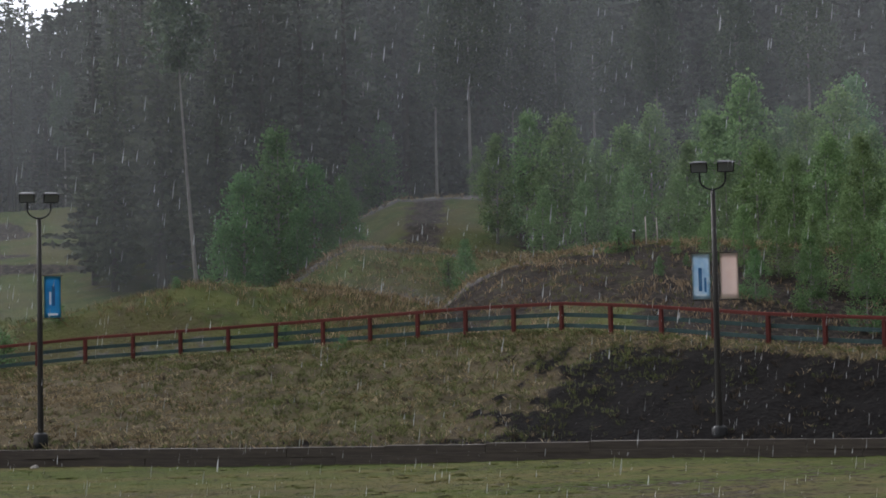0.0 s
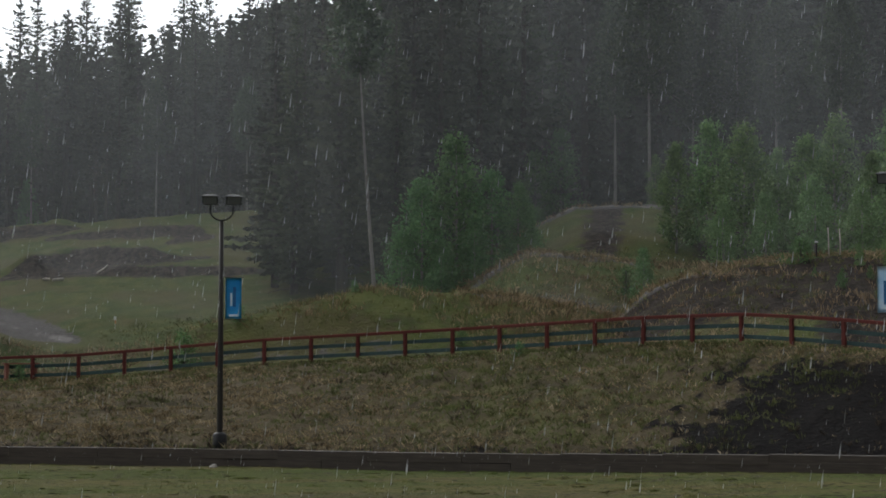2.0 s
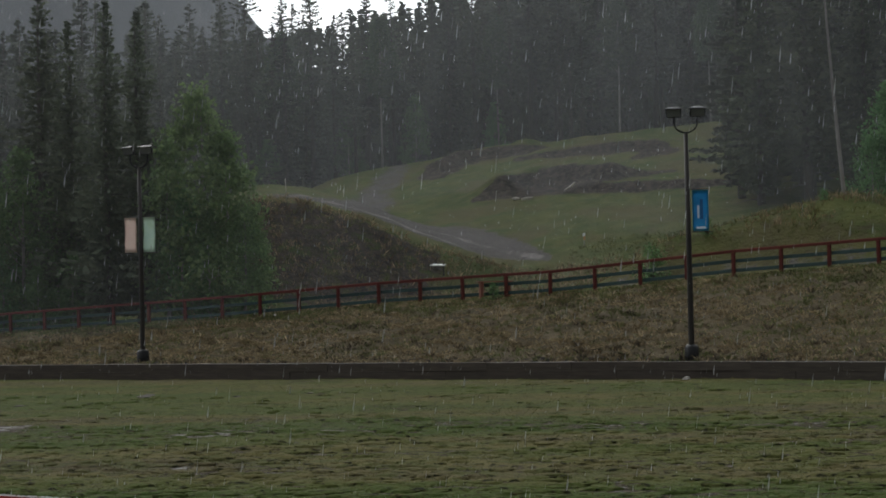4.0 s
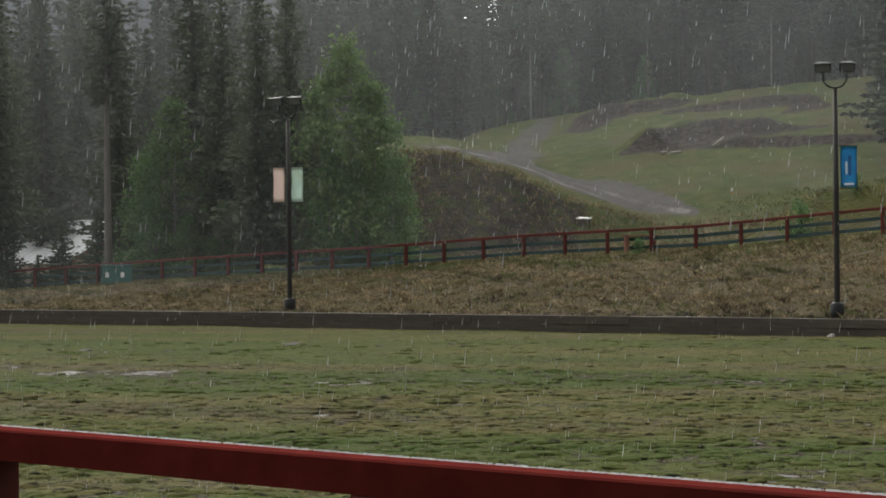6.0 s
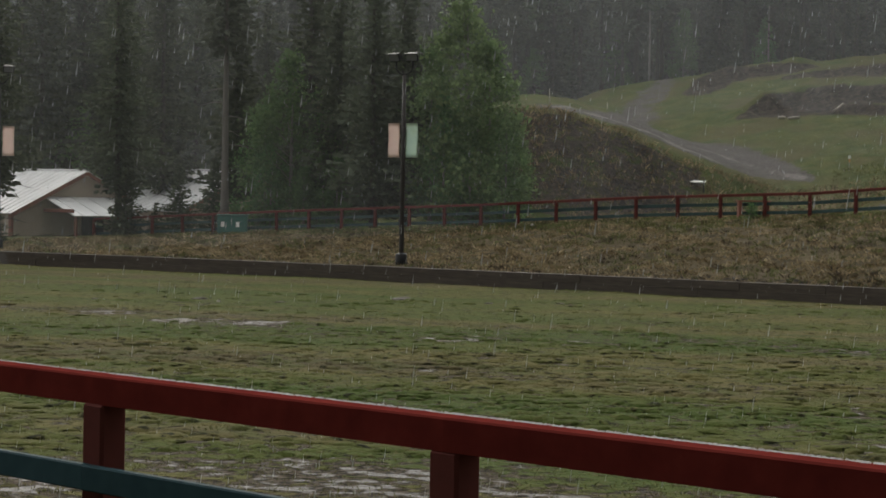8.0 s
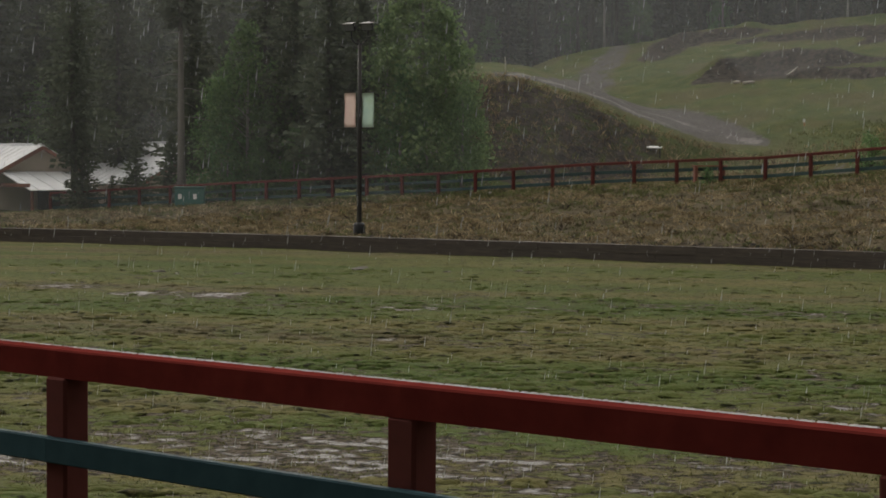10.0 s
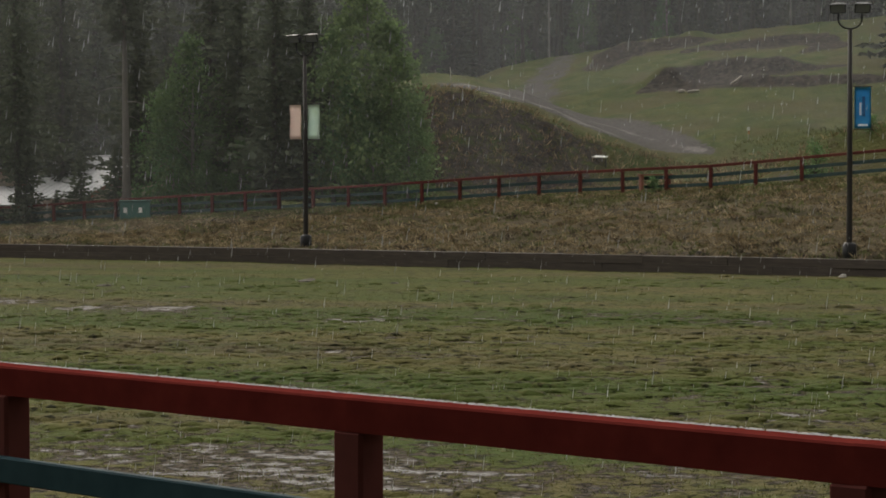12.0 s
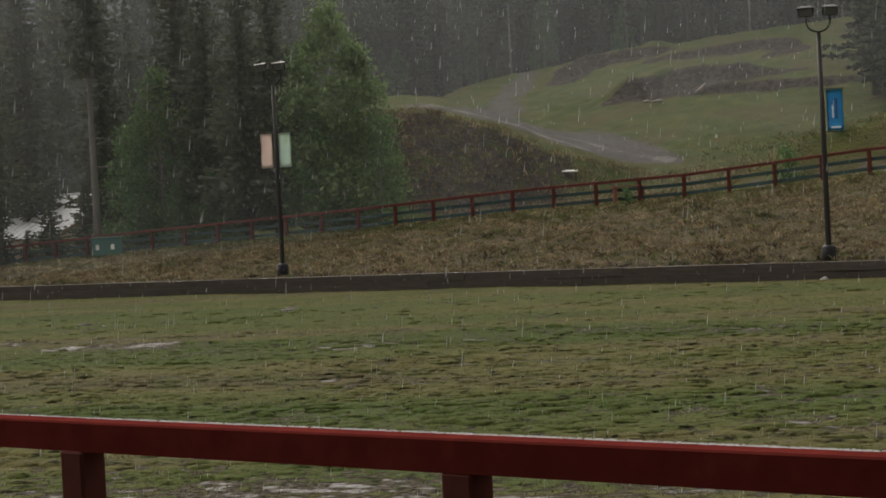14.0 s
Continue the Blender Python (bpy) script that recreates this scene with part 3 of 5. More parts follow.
def make_mountain():
    """The far slope that shows over the trees."""
    n_a, n_h = 60, 14
    bm = bmesh.new()
    rows = []
    for i in range(n_a):
        az = -60 + 52 * i / (n_a - 1)
        top = float(np.interp(az, [-60, -45, -32, -23, -18.8, -13.45, -11.85, -9.9, -7.2], [110, 190, 250, 285, 235, 150, 128, 95, 10]))
        top *= 1 + 0.02 * math.sin(i * 2.3) + 0.012 * math.sin(i * 5.1)
        x, y = polar(az, 840)
        rows.append([bm.verts.new((x * (1 + 0.35 * k / n_h), y * (1 + 0.35 * k / n_h), -5 + (top + 5) * (k / n_h) ** 0.9 * 1.18 + 3 * math.sin(i * 1.9 + k))) for k in range(n_h + 1)])
    for a, b in zip(rows, rows[1:]):
        for k in range(n_h):
            f = bm.faces.new((a[k], b[k], b[k + 1], a[k + 1]))
            f.smooth = True
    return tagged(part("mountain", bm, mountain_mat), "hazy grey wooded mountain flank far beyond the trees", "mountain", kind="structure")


make_mountain()


# ---- lamp posts ----
def banner(parent, side, cloth, label, prints):
    """A cloth banner on two arms, bulging a little; side is -1 or 1."""
    bm = bmesh.new()
    w, h, n = 0.50, 1.28, 8
    grid = [[bm.verts.new((side * (0.14 + w * i / n), -0.03 - 0.035 * math.sin(math.pi * i / n) - 0.02 * math.sin(2.5 * j / n * math.pi), 4.02 + h * j / n)) for i in range(n + 1)] for j in range(n + 1)]
    for j in range(n):
        for i in range(n):
            f = bm.faces.new((grid[j][i], grid[j][i + 1], grid[j + 1][i + 1], grid[j + 1][i]))
            f.smooth = True
    bmesh.ops.solidify(bm, geom=bm.faces[:], thickness=0.012)
    cloth_ob = part("banner", fix(bm), cloth, parent, label)
    for (x, z, wide, high), ink in prints:
        pb = bmesh.new()
        box(pb, (wide, 0.012, high), pose(side * 0.12 + side * x, -0.088, 4.02 + z, 0, 0, 0), 0.004)
        part("print", pb, ink, cloth_ob)
    for z in (3.99, 5.33):
        rb = bmesh.new()
        tube(rb, [(0, 0, z), (side * 0.72, -0.02, z)], [0.018, 0.014], 6)
        part("banner_arm", rb, pole_paint, parent)


def lamp_post(m, banners):
    post = thing("lamp_post", m, "tall dark metal lamp post with twin floodlights and cloth banners", "lamp post", "lamp posts along the field")
    bm = bmesh.new()
    tube(bm, [(0, 0, -0.3), (0, 0, 0.02), (0, 0, 3.5), (0, 0, 7.1)], [0.095, 0.095, 0.085, 0.068], 12)
    part("pole", fix(bm), pole_paint, post)
    bm = bmesh.new()
    tube(bm, [(0, 0, -0.3), (0, 0, 0.40), (0, 0, 0.47)], [0.22, 0.22, 0.14], 12)
    part("footing", fix(bm), lamp_body, post)
    bm = bmesh.new()
    tube(bm, [(0.36 * math.cos(a), 0, 7.42 + (0.36 if abs(math.cos(a)) < 0.99 else 0.36) * math.sin(a) * 0.85) for a in (math.pi + math.pi * k / 12 for k in range(13))], [0.03] * 13, 6)
    for sx in (-0.36, 0.36):
        tube(bm, [(sx, 0, 7.40), (sx, 0, 7.62)], [0.03, 0.03], 6)
    part("yoke", fix(bm), lamp_body, post)
    for sx in (-0.36, 0.36):
        head = bmesh.new()
        made = bmesh.ops.create_cube(head, size=1.0)
        for v in made["verts"]:
            k = 1.0 if v.co.y < 0 else 0.72
            v.co = Vector((v.co.x * 0.50 * k, v.co.y * 0.26, v.co.z * 0.33 * k))
        bmesh.ops.bevel(head, geom=head.edges[:], offset=0.025, segments=2, affect="EDGES")
        tilt = pose(sx * 1.0, -0.03, 7.78, 24, 0, 8 * (1 if sx > 0 else -1))
        bmesh.ops.transform(head, matrix=tilt, verts=head.verts)
        body = part("floodlight", fix(head), lamp_body, post)
        gl = bmesh.new()
        box(gl, (0.42, 0.015, 0.25), tilt @ pose(0, -0.135, 0), 0.006)
        part("lens", gl, lamp_lens, body, "grey floodlight glass")
        vs = bmesh.new()
        box(vs, (0.52, 0.10, 0.02), tilt @ pose(0, -0.17, 0.165), 0.006)
        part("visor", vs, lamp_body, body)
    for side, cloth, label, prints in banners:
        banner(post, side, cloth, label, prints)
    return post


BLUE = (cloth_blue, "bright blue cloth banner with a pale figure", [((0.30, 0.68, 0.09, 0.62), ink_navy), ((0.20, 0.60, 0.06, 0.4), ink_white), ((0.28, 0.10, 0.30, 0.07), ink_white)])
PALE = (cloth_pale_blue, "pale blue cloth banner with dark print", [((0.30, 0.55, 0.10, 0.66), ink_navy), ((0.16, 0.4, 0.06, 0.4), ink_navy), ((0.28, 0.12, 0.3, 0.06), ink_white)])
PINK = (cloth_pink, "faded pink cloth banner", [])
GREEN = (cloth_green, "pale green cloth banner with a darker corner", [])
for (x, y), turn, sides in (
    ((-39.74, 74.3), 28, ((-1, *PALE), (1, *PINK))),
    ((-19.85, 68.3), -14, ((-1, *PINK), (1, *GREEN))),
    ((0.02, 60.7), 2, ((1, *BLUE),)),
    ((18.65, 51.15), -20, ((-1, *PALE), (1, *PINK))),
):
    lamp_post(pose(x, y, 0.55, 0, 0, turn), sides)


# ---- red and teal fences ----
def board_mesh(name, size, bevel=0.012):
    bm = bmesh.new()
    box(bm, size, None, bevel)
    me = bpy.data.meshes.new(name)
    bm.to_mesh(me)
    bm.free()
    return me


def rail_mesh(name, length, wide, high, cut):
    """A rail with chamfered long edges and square ends."""
    bm = bmesh.new()
    w, h = wide / 2, high / 2
    prof = [(-w, -h), (w, -h), (w, h - cut), (w - cut, h), (-w + cut, h), (-w, h - cut)]
    a = [bm.verts.new((-length / 2, y, z)) for y, z in prof]
    c = [bm.verts.new((length / 2, y, z)) for y, z in prof]
    for k in range(6):
        bm.faces.new((a[k], a[(k + 1) % 6], c[(k + 1) % 6], c[k]))
    bm.faces.new(a)
    bm.faces.new(c[::-1])
    me = bpy.data.meshes.new(name)
    fix(bm).to_mesh(me)
    bm.free()
    return me


def fence(name, label, posts, post_mesh, rails, post_paint):
    """posts: feet, in order; rails: mesh, material and height of each rail's middle."""
    f = thing(name, Matrix(), label, "fence")
    for i, p in enumerate(posts):
        q = posts[min(i + 1, len(posts) - 1)]
        o = posts[max(i - 1, 0)]
        turn = math.degrees(math.atan2(q.y - o.y, q.x - o.x))
        post = linked("post", post_mesh, post_paint, f)
        post.matrix_basis = pose(*p, 0, 0, turn + random.uniform(-3, 3)) @ pose(0, 0, 0, random.uniform(-0.7, 0.7), random.uniform(-0.7, 0.7), 0)
    for p, q in zip(posts, posts[1:]):
        run = q - p
        turn, flat = math.degrees(math.atan2(run.y, run.x)), math.hypot(run.x, run.y)
        pitch = -math.degrees(math.atan2(run.z, flat))
        for me, mat, high, back, kind in rails:
            rail = linked(kind, me, mat, f)
            mid = (p + q) / 2 + Vector((0, 0, high + random.uniform(-0.002, 0.002)))
            rail.matrix_basis = Matrix.Translation(mid) @ pose(0, 0, 0, 0, pitch, turn) @ pose(0, back, 0) @ Matrix.Diagonal((run.length / 1.92, 1, 1, 1))
    return f


POST = board_mesh("post", (0.125, 0.125, 1.25))
for v in POST.vertices:
    v.co.z += 0.285
TOP_RAIL = rail_mesh("top_rail", 1.919, 0.13, 0.11, 0.02)
NEAR_RAIL = rail_mesh("top_rail", 1.9198, 0.115, 0.112, 0.007)
LOW_RAIL = board_mesh("lower_rail", (1.93, 0.045, 0.13), 0.006)
NEAR_LOW = board_mesh("lower_rail", (1.93, 0.04, 0.10), 0.006)


def fence_line():
    """Feet of the far fence, 1.92 m apart along its curve."""
    xs = np.linspace(-41.8, 27, 3000)
    ys, run = np.interp(xs, FENCE_X, FENCE_Y), 0.0
    # round the corners of the line
    k = np.ones(241) / 241
    ys = np.convolve(np.pad(ys, 120, mode="edge"), k, "valid")
    ys[:130], ys[-130:] = np.interp(xs[:130], FENCE_X, FENCE_Y), np.interp(xs[-130:], FENCE_X, FENCE_Y)
    run = np.concatenate([[0], np.cumsum(np.hypot(np.diff(xs), np.diff(ys)))])
    at = np.arange(0, run[-1], 1.92)
    px, py = np.interp(at, run, xs), np.interp(at, run, ys)
    pz = np.interp(px, FENCE_X, FENCE_Z)
    return [Vector((x, y, z)) for x, y, z in zip(px, py, pz)]


far_posts = fence_line()
fence("post_and_rail_fence", "long red wooden fence with teal lower rails along the bank top", far_posts, POST,
      [(TOP_RAIL, hazed_red_paint, 0.965, 0.0, "top_rail"), (LOW_RAIL, grey_teal_paint, 0.60, 0.095, "lower_rail"), (LOW_RAIL, grey_teal_paint, 0.24, 0.095, "lower_rail")], hazed_red_paint)

NEAR_DIR = Vector((1.63, -0.82, 0)).normalized()
NEAR_START = Vector((-2.90, 6.58, 1.26))
near_posts = [NEAR_START + NEAR_DIR * (1.825 * k) for k in range(-3, 5)]
fence("spectator_fence", "wet red wooden rail fence with teal lower rails, close by", near_posts, POST,
      [(NEAR_RAIL, red_paint, 0.963, 0.0, "top_rail"), (NEAR_LOW, teal_paint, 0.625, -0.085, "lower_rail"), (NEAR_LOW, teal_paint, 0.28, -0.085, "lower_rail")], red_paint)


# ---- plants ----
def sprays(pos, along, size, wide, rng, jitter=0.5):
    """Diamond-shaped clumps at pos, lying along the given directions: vertices and faces."""
    n = len(pos)
    a = along + rng.normal(0, jitter, (n, 3))
    a /= np.linalg.norm(a, axis=1, keepdims=True)
    b = np.cross(a, rng.normal(0, 1, (n, 3)))
    b /= np.linalg.norm(b, axis=1, keepdims=True)
    a, b = a * size[:, None], b * (size * wide)[:, None]
    v = np.stack([pos - a * 0.5, pos + b * 0.5 + a * 0.05, pos + a * 0.55, pos - b * 0.5], 1).reshape(-1, 3)
    return v, np.arange(4 * n).reshape(-1, 4)


def mesh_of(name, v, f, mat):
    me = bpy.data.meshes.new(name)
    me.from_pydata(np.round(v, 4).tolist(), [], f.tolist())
    me.materials.append(mat)
    return me


def conifer_crown(rng, h, r, clear, whorls=46, spray=0.36, power=0.8, droop=0.28, arms=6, blunt=0.08):
    pos, along, size = [], [], []
    z = clear * h
    gap = (h - z) / whorls
    lean = rng.uniform(0, 6.28)
    for k in range(whorls):
        t = k / (whorls - 1)
        reach = r * ((1 - t) ** power) * (0.75 + 0.25 * math.sin(t * 30 + lean)) * min(1, 0.5 + t * 5) + 0.12 + blunt * (1 - t)
        for j in range(arms):
            a = 2 * math.pi * (j + rng.uniform(-0.35, 0.35)) / arms + k * 1.1
            length = reach * rng.uniform(0.55, 1.2)
            n = max(2, int(length / (spray * 0.62)))
            tt = (np.arange(n) + rng.uniform(0.3, 0.9)) / n
            zz = z + gap * k + rng.uniform(-gap, gap) * 0.6 - droop * length * tt + 0.22 * length * tt**2
            pos.append(np.stack([np.cos(a) * length * tt, np.sin(a) * length * tt, zz], 1))
            along.append(np.tile([[math.cos(a), math.sin(a), -0.25 + 0.5 * t]], (n, 1)))
            size.append(spray * rng.uniform(0.7, 1.35, n) * (1 - 0.40 * t))
    pos, along, size = np.concatenate(pos), np.concatenate(along), np.concatenate(size)
    return sprays(pos, along, size * 1.35, 0.62, rng)


def trunk_mesh(rng, h, r, bend=0.1, sides=7):
    bm = bmesh.new()
    pts, rad = [], []
    bx, by = rng.normal(0, bend, 2)
    for k in range(7):
        t = k / 6
        pts.append((bx * math.sin(t * 2.6) * h * 0.05, by * math.sin(t * 2.1) * h * 0.05, -0.4 + (h + 0.4) * t))
        rad.append(r * (1 - 0.88 * t) * (1.25 if k == 0 else 1))
    tube(bm, pts, rad, sides)
    me = bpy.data.meshes.new("trunk")
    fix(bm).to_mesh(me)
    bm.free()
    return me


def limb_mesh(limbs):
    bm = bmesh.new()
    for p, q, rr in limbs:
        mid = (Vector(p) + Vector(q)) / 2 + Vector((0, 0, 0.08))
        tube(bm, [p, mid, q], [rr, rr * 0.7, rr * 0.25], 4)
    me = bpy.data.meshes.new("limbs")
    fix(bm).to_mesh(me)
    bm.free()
    return me


def conifer(name, label, seed, h, r, clear, mat, bark, **kw):
    rng = np.random.default_rng(seed)
    limbs = []
    for k in range(16):
        z, a = h * (clear * 0.5 + (0.9 - clear * 0.5) * k / 16), rng.uniform(0, 6.28)
        ln = r * (0.7 if z < clear * h else (1 - z / h) * 0.8 + 0.1) * rng.uniform(0.5, 1)
        limbs.append(((0, 0, z), (math.cos(a) * ln, math.sin(a) * ln, z - 0.15 * ln), 0.03))
    t = thing(name, Matrix(), label, "tree")
    linked("trunk", trunk_mesh(rng, h, 0.011 * h + 0.03, 0.1), bark, t)
    tagged(linked("branchwork", limb_mesh(limbs), bark, t), kind="stuff")
    linked("crown", mesh_of("crown", *conifer_crown(rng, h, r, clear, **kw), mat), mat, t)
    return t


def leafy_crown(rng, h, r, clear, clumps, leaves, leaf, top=0.5):
    """Clumps of leaves inside an uneven, upright envelope; also the limbs that carry them."""
    centres, limbs = [], []
    lobes = rng.uniform(0, 6.28, 3)
    while len(centres) < clumps:
        t = rng.uniform(0, 1)
        a = rng.uniform(0, 6.28)
        wide = r * (math.sin(math.pi * min(1, (t * 0.92 + 0.08)) ** top)) ** 0.8 * (1 + 0.22 * math.sin(2 * a + lobes[0]) + 0.18 * math.sin(3 * a + t * 7 + lobes[1]) + 0.15 * math.sin(9 * t + lobes[2]))
        q = wide * math.sqrt(rng.uniform(0.12, 1))
        centres.append((math.cos(a) * q, math.sin(a) * q, h * (clear + (1 - clear) * t)))
    centres = np.array(centres)
    for c in centres[:: max(1, clumps // 22)]:
        limbs.append(((0, 0, max(c[2] - 0.45 * math.hypot(c[0], c[1]) - 0.4, 0.3)), tuple(c), 0.02))
    n = clumps * leaves
    pos = np.repeat(centres, leaves, 0) + rng.normal(0, 1, (n, 3)) * np.array([0.30, 0.30, 0.26]) * (r / 2.2) ** 0.5
    along = rng.normal(0, 1, (n, 3)) + np.array([0, 0, -0.4])
    return sprays(pos, along, leaf * rng.uniform(0.7, 1.4, n), 0.8, rng, 0.2), limbs


def leafy(name, label, seed, h, r, clear, mat, bark, clumps=130, leaves=34, leaf=0.17, thick=0.012, top=0.62, category="tree"):
    rng = np.random.default_rng(seed)
    (v, f), limbs = leafy_crown(rng, h, r, clear, clumps, leaves, leaf, top)
    t = thing(name, Matrix(), label, category)
    linked("trunk", trunk_mesh(rng, h * 0.97, thick * h + 0.02, 0.25), bark, t)
    tagged(linked("branchwork", limb_mesh(limbs), bark, t), kind="stuff")
    linked("crown", mesh_of("crown", v, f, mat), mat, t)
    return t


def plant(kinds, spots, group):
    """Sets out copies of the kinds at (x, y, size, kind, turn); the first spot of each kind takes the tree itself."""
    used = set()
    for x, y, size, k, turn in spots:
        m = rest(x, y, turn, size, 0.1)
        if k in used:
            ob = copy_thing(kinds[k], m)
        else:
            used.add(k)
            ob = kinds[k]
            ob.matrix_basis = m
        tagged(ob, group=group)
    for k, ob in enumerate(kinds):
        if k not in used:
            for o in (*ob.children_recursive, ob):
                bpy.data.objects.remove(o)


rnd = random.Random(11)
SKY_AZ = [-30, -21.5, -14.6, -11.3, -8, -5.3, -3.2, -0.3, 1.4, 3.5, 4.6, 6, 30]
SKY_EL = [1.04 * e for e in (0.118, 0.138, 0.134, 0.139, 0.149, 0.161, 0.172, 0.180, 0.192, 0.200, 0.198, 0.225, 0.27)]

# conifers of the wood behind the hill
wood_kinds = [
    conifer("spruce_tree", "dark green narrow spruce tree at the edge of the wood", 1, 16, 2.6, 0.04, needles, bark_dark, whorls=56, spray=0.29, arms=7),
    conifer("spruce_tree", "dark green narrow spruce tree at the edge of the wood", 2, 16, 3.0, 0.06, needles, bark_dark, whorls=50, power=0.75, spray=0.36),
    conifer("spruce_tree", "dark green narrow spruce tree at the edge of the wood", 3, 16, 2.3, 0.10, needles, bark_dark, whorls=52, spray=0.29, arms=7),
    conifer("pine_tree", "slim lodgepole pine with a bare lower trunk", 4, 16, 2.1, 0.30, needles_pine, bark_dark, whorls=40, power=0.5, droop=0.05, spray=0.30, arms=7),
    conifer("pine_tree", "slim lodgepole pine with a bare lower trunk", 5, 16, 2.4, 0.24, needles_pine, bark_dark, whorls=38, power=0.6, droop=0.0, spray=0.34, arms=6),
    conifer("pine_tree", "slim lodgepole pine with a bare lower trunk", 6, 16, 2.0, 0.38, needles_pine, bark_dark, whorls=36, power=0.48, droop=0.1, spray=0.32, arms=6),
]
spots = []


def skyline_tree(az, d, kind, lift=1.0):
    x, y = polar(az, d)
    tall = 2.95 + float(np.interp(az, SKY_AZ, SKY_EL)) * d * lift - ground_at(x, y)
    spots.append((x, y, max(0.45, tall / 16), kind, rnd.uniform(0, 360)))


for row, (d0, gap, lo, hi) in enumerate(((150, 0.50, -15.5, 1.5), (156, 0.46, -16, 4.2), (163, 0.46, -16, 4.6))):
    az = lo
    while az < hi:
        skyline_tree(az + rnd.uniform(-0.2, 0.2), d0 + rnd.uniform(-3, 3), rnd.choice((0, 2, 3, 3, 4, 4, 5, 5)), rnd.choice((0.90, 0.93, 0.95, 0.97, 0.99, 1.0, 1.02, 1.05)))
        az += gap * rnd.uniform(0.7, 1.3)
for d0, gap, lo, hi in ((112, 0.75, 1.7, 4.4), (119, 0.6, 1.5, 7.0), (126, 0.62, 3.0, 9.0), (131, 0.6, 8.5, 25.5), (138, 0.62, 5.0, 25.5), (146, 0.7, 5.0, 25.5)):
    az = lo
    while az < hi:
        skyline_tree(az + rnd.uniform(-0.2, 0.2), d0 + rnd.uniform(-2.5, 2.5), rnd.choice((0, 0, 1, 1, 2, 3, 4, 5)), rnd.uniform(0.98, 1.12) if az > 5 else rnd.uniform(0.93, 1.04))
        az += gap * rnd.uniform(0.7, 1.3)
# left of the field, behind the fence and the huts
for d0, gap, lo, hi, up in ((128, 0.75, -30, -15, 0.95), (138, 0.75, -30, -15, 1.0), (123, 1.1, -30.5, -18, 0.9)):
    az = lo
    while az < hi:
        skyline_tree(az + rnd.uniform(-0.3, 0.3), d0 + rnd.uniform(-3, 3), rnd.choice((0, 1, 1, 2, 3, 4)), up * rnd.uniform(0.85, 1.1))
        az += gap * rnd.uniform(0.7, 1.3)
plant(wood_kinds, spots, "trees of the wood")

# larger, nearer spruces by the fence
near_kinds = [
    conifer("tall_spruce", "tall dense dark spruce tree behind the fence", 21, 15, 2.7, 0.05, needles_near, bark_dark, whorls=80, spray=0.30, arms=8),
    conifer("tall_spruce", "tall dense dark spruce tree behind the fence", 22, 15, 2.4, 0.14, needles_near, bark_dark, whorls=70, spray=0.30, arms=8, power=0.7),
    conifer("tall_spruce", "tall spruce with sparse drooping boughs before the huts", 23, 15, 2.5, 0.16, needles_near, bark_dark, whorls=74, spray=0.23, arms=8, power=0.75, droop=0.35),
]
near_spots = []
for az, d, top, k in ((-24.65, 97, 17.0, 2), (-28.3, 93, 16.0, 2), (-23.4, 112, 18.5, 1), (-21.2, 99.5, 13.0, 1), (-16.2, 90.5, 16.5, 0), (-26.9, 121, 17.0, 1), (-17.1, 88.8, 16.9, 0), (-19.0, 97, 16.0, 1), (-22.4, 121, 17.5, 1), (-23.6, 124, 19.5, 0), (-25.0, 122, 18.2, 1), (-26.6, 125, 18.0, 0), (-28.6, 123, 17.4, 1), (-20.4, 112, 16.0, 0), (-18.2, 93, 14.0, 1), (2.2, 108, 23.5, 0), (3.6, 106, 24, 1), (5.2, 108, 24, 0)):
    x, y = polar(az, d)
    near_spots.append((x, y, (top - ground_at(x, y)) / 15, k, rnd.uniform(0, 360)))
plant(near_kinds, near_spots, "spruces near the fence")

small_kinds = [conifer("young_spruce", "young spruce tree with spreading drooping boughs before the huts", 31, 5, 2.1, 0.03, needles_near, bark_dark, whorls=30, spray=0.24, arms=9, droop=0.16, power=0.9)]
small_spots = []
for az, d, top in ((-24.45, 96, 4.6), (-22.9, 96.5, 6.0), (-28.2, 91, 3.6), (-21.9, 98.5, 6.4), (-23.6, 97, 3.4)):
    x, y = polar(az, d)
    small_spots.append((x, y, (top - ground_at(x, y)) / 5, 0, rnd.uniform(0, 360)))
plant(small_kinds, small_spots, "young spruces by the huts")

# pine with a long bare trunk beside the green box
pine = conifer("bare_trunk_pine", "old pine with a long bare grey trunk", 41, 17, 2.4, 0.52, needles_pine, bark_grey, whorls=40, spray=0.28, arms=7, power=0.5)
pine.matrix_basis = rest(*polar(-21.55, 93), 40, 1.0, 0.1)

# aspens and birches
aspen_kinds = [
    leafy("young_aspen", "young aspen in fresh green leaf on the hillside", 51, 8, 1.9, 0.10, leaves_fresh, bark_pale),
    leafy("young_aspen", "young aspen in fresh green leaf on the hillside", 52, 8, 1.6, 0.14, leaves_fresh, bark_pale),
    leafy("young_aspen", "young aspen in fresh green leaf on the hillside", 53, 8, 2.2, 0.06, leaves_fresh, bark_pale, top=0.5),
    leafy("young_aspen", "deep green leafy aspen", 54, 8, 2.3, 0.04, leaves_deep, bark_pale, top=0.55),
    leafy("young_aspen", "deep green leafy aspen", 55, 8, 1.9, 0.08, leaves_deep, bark_pale, top=0.7),
]
leaf_spots = []
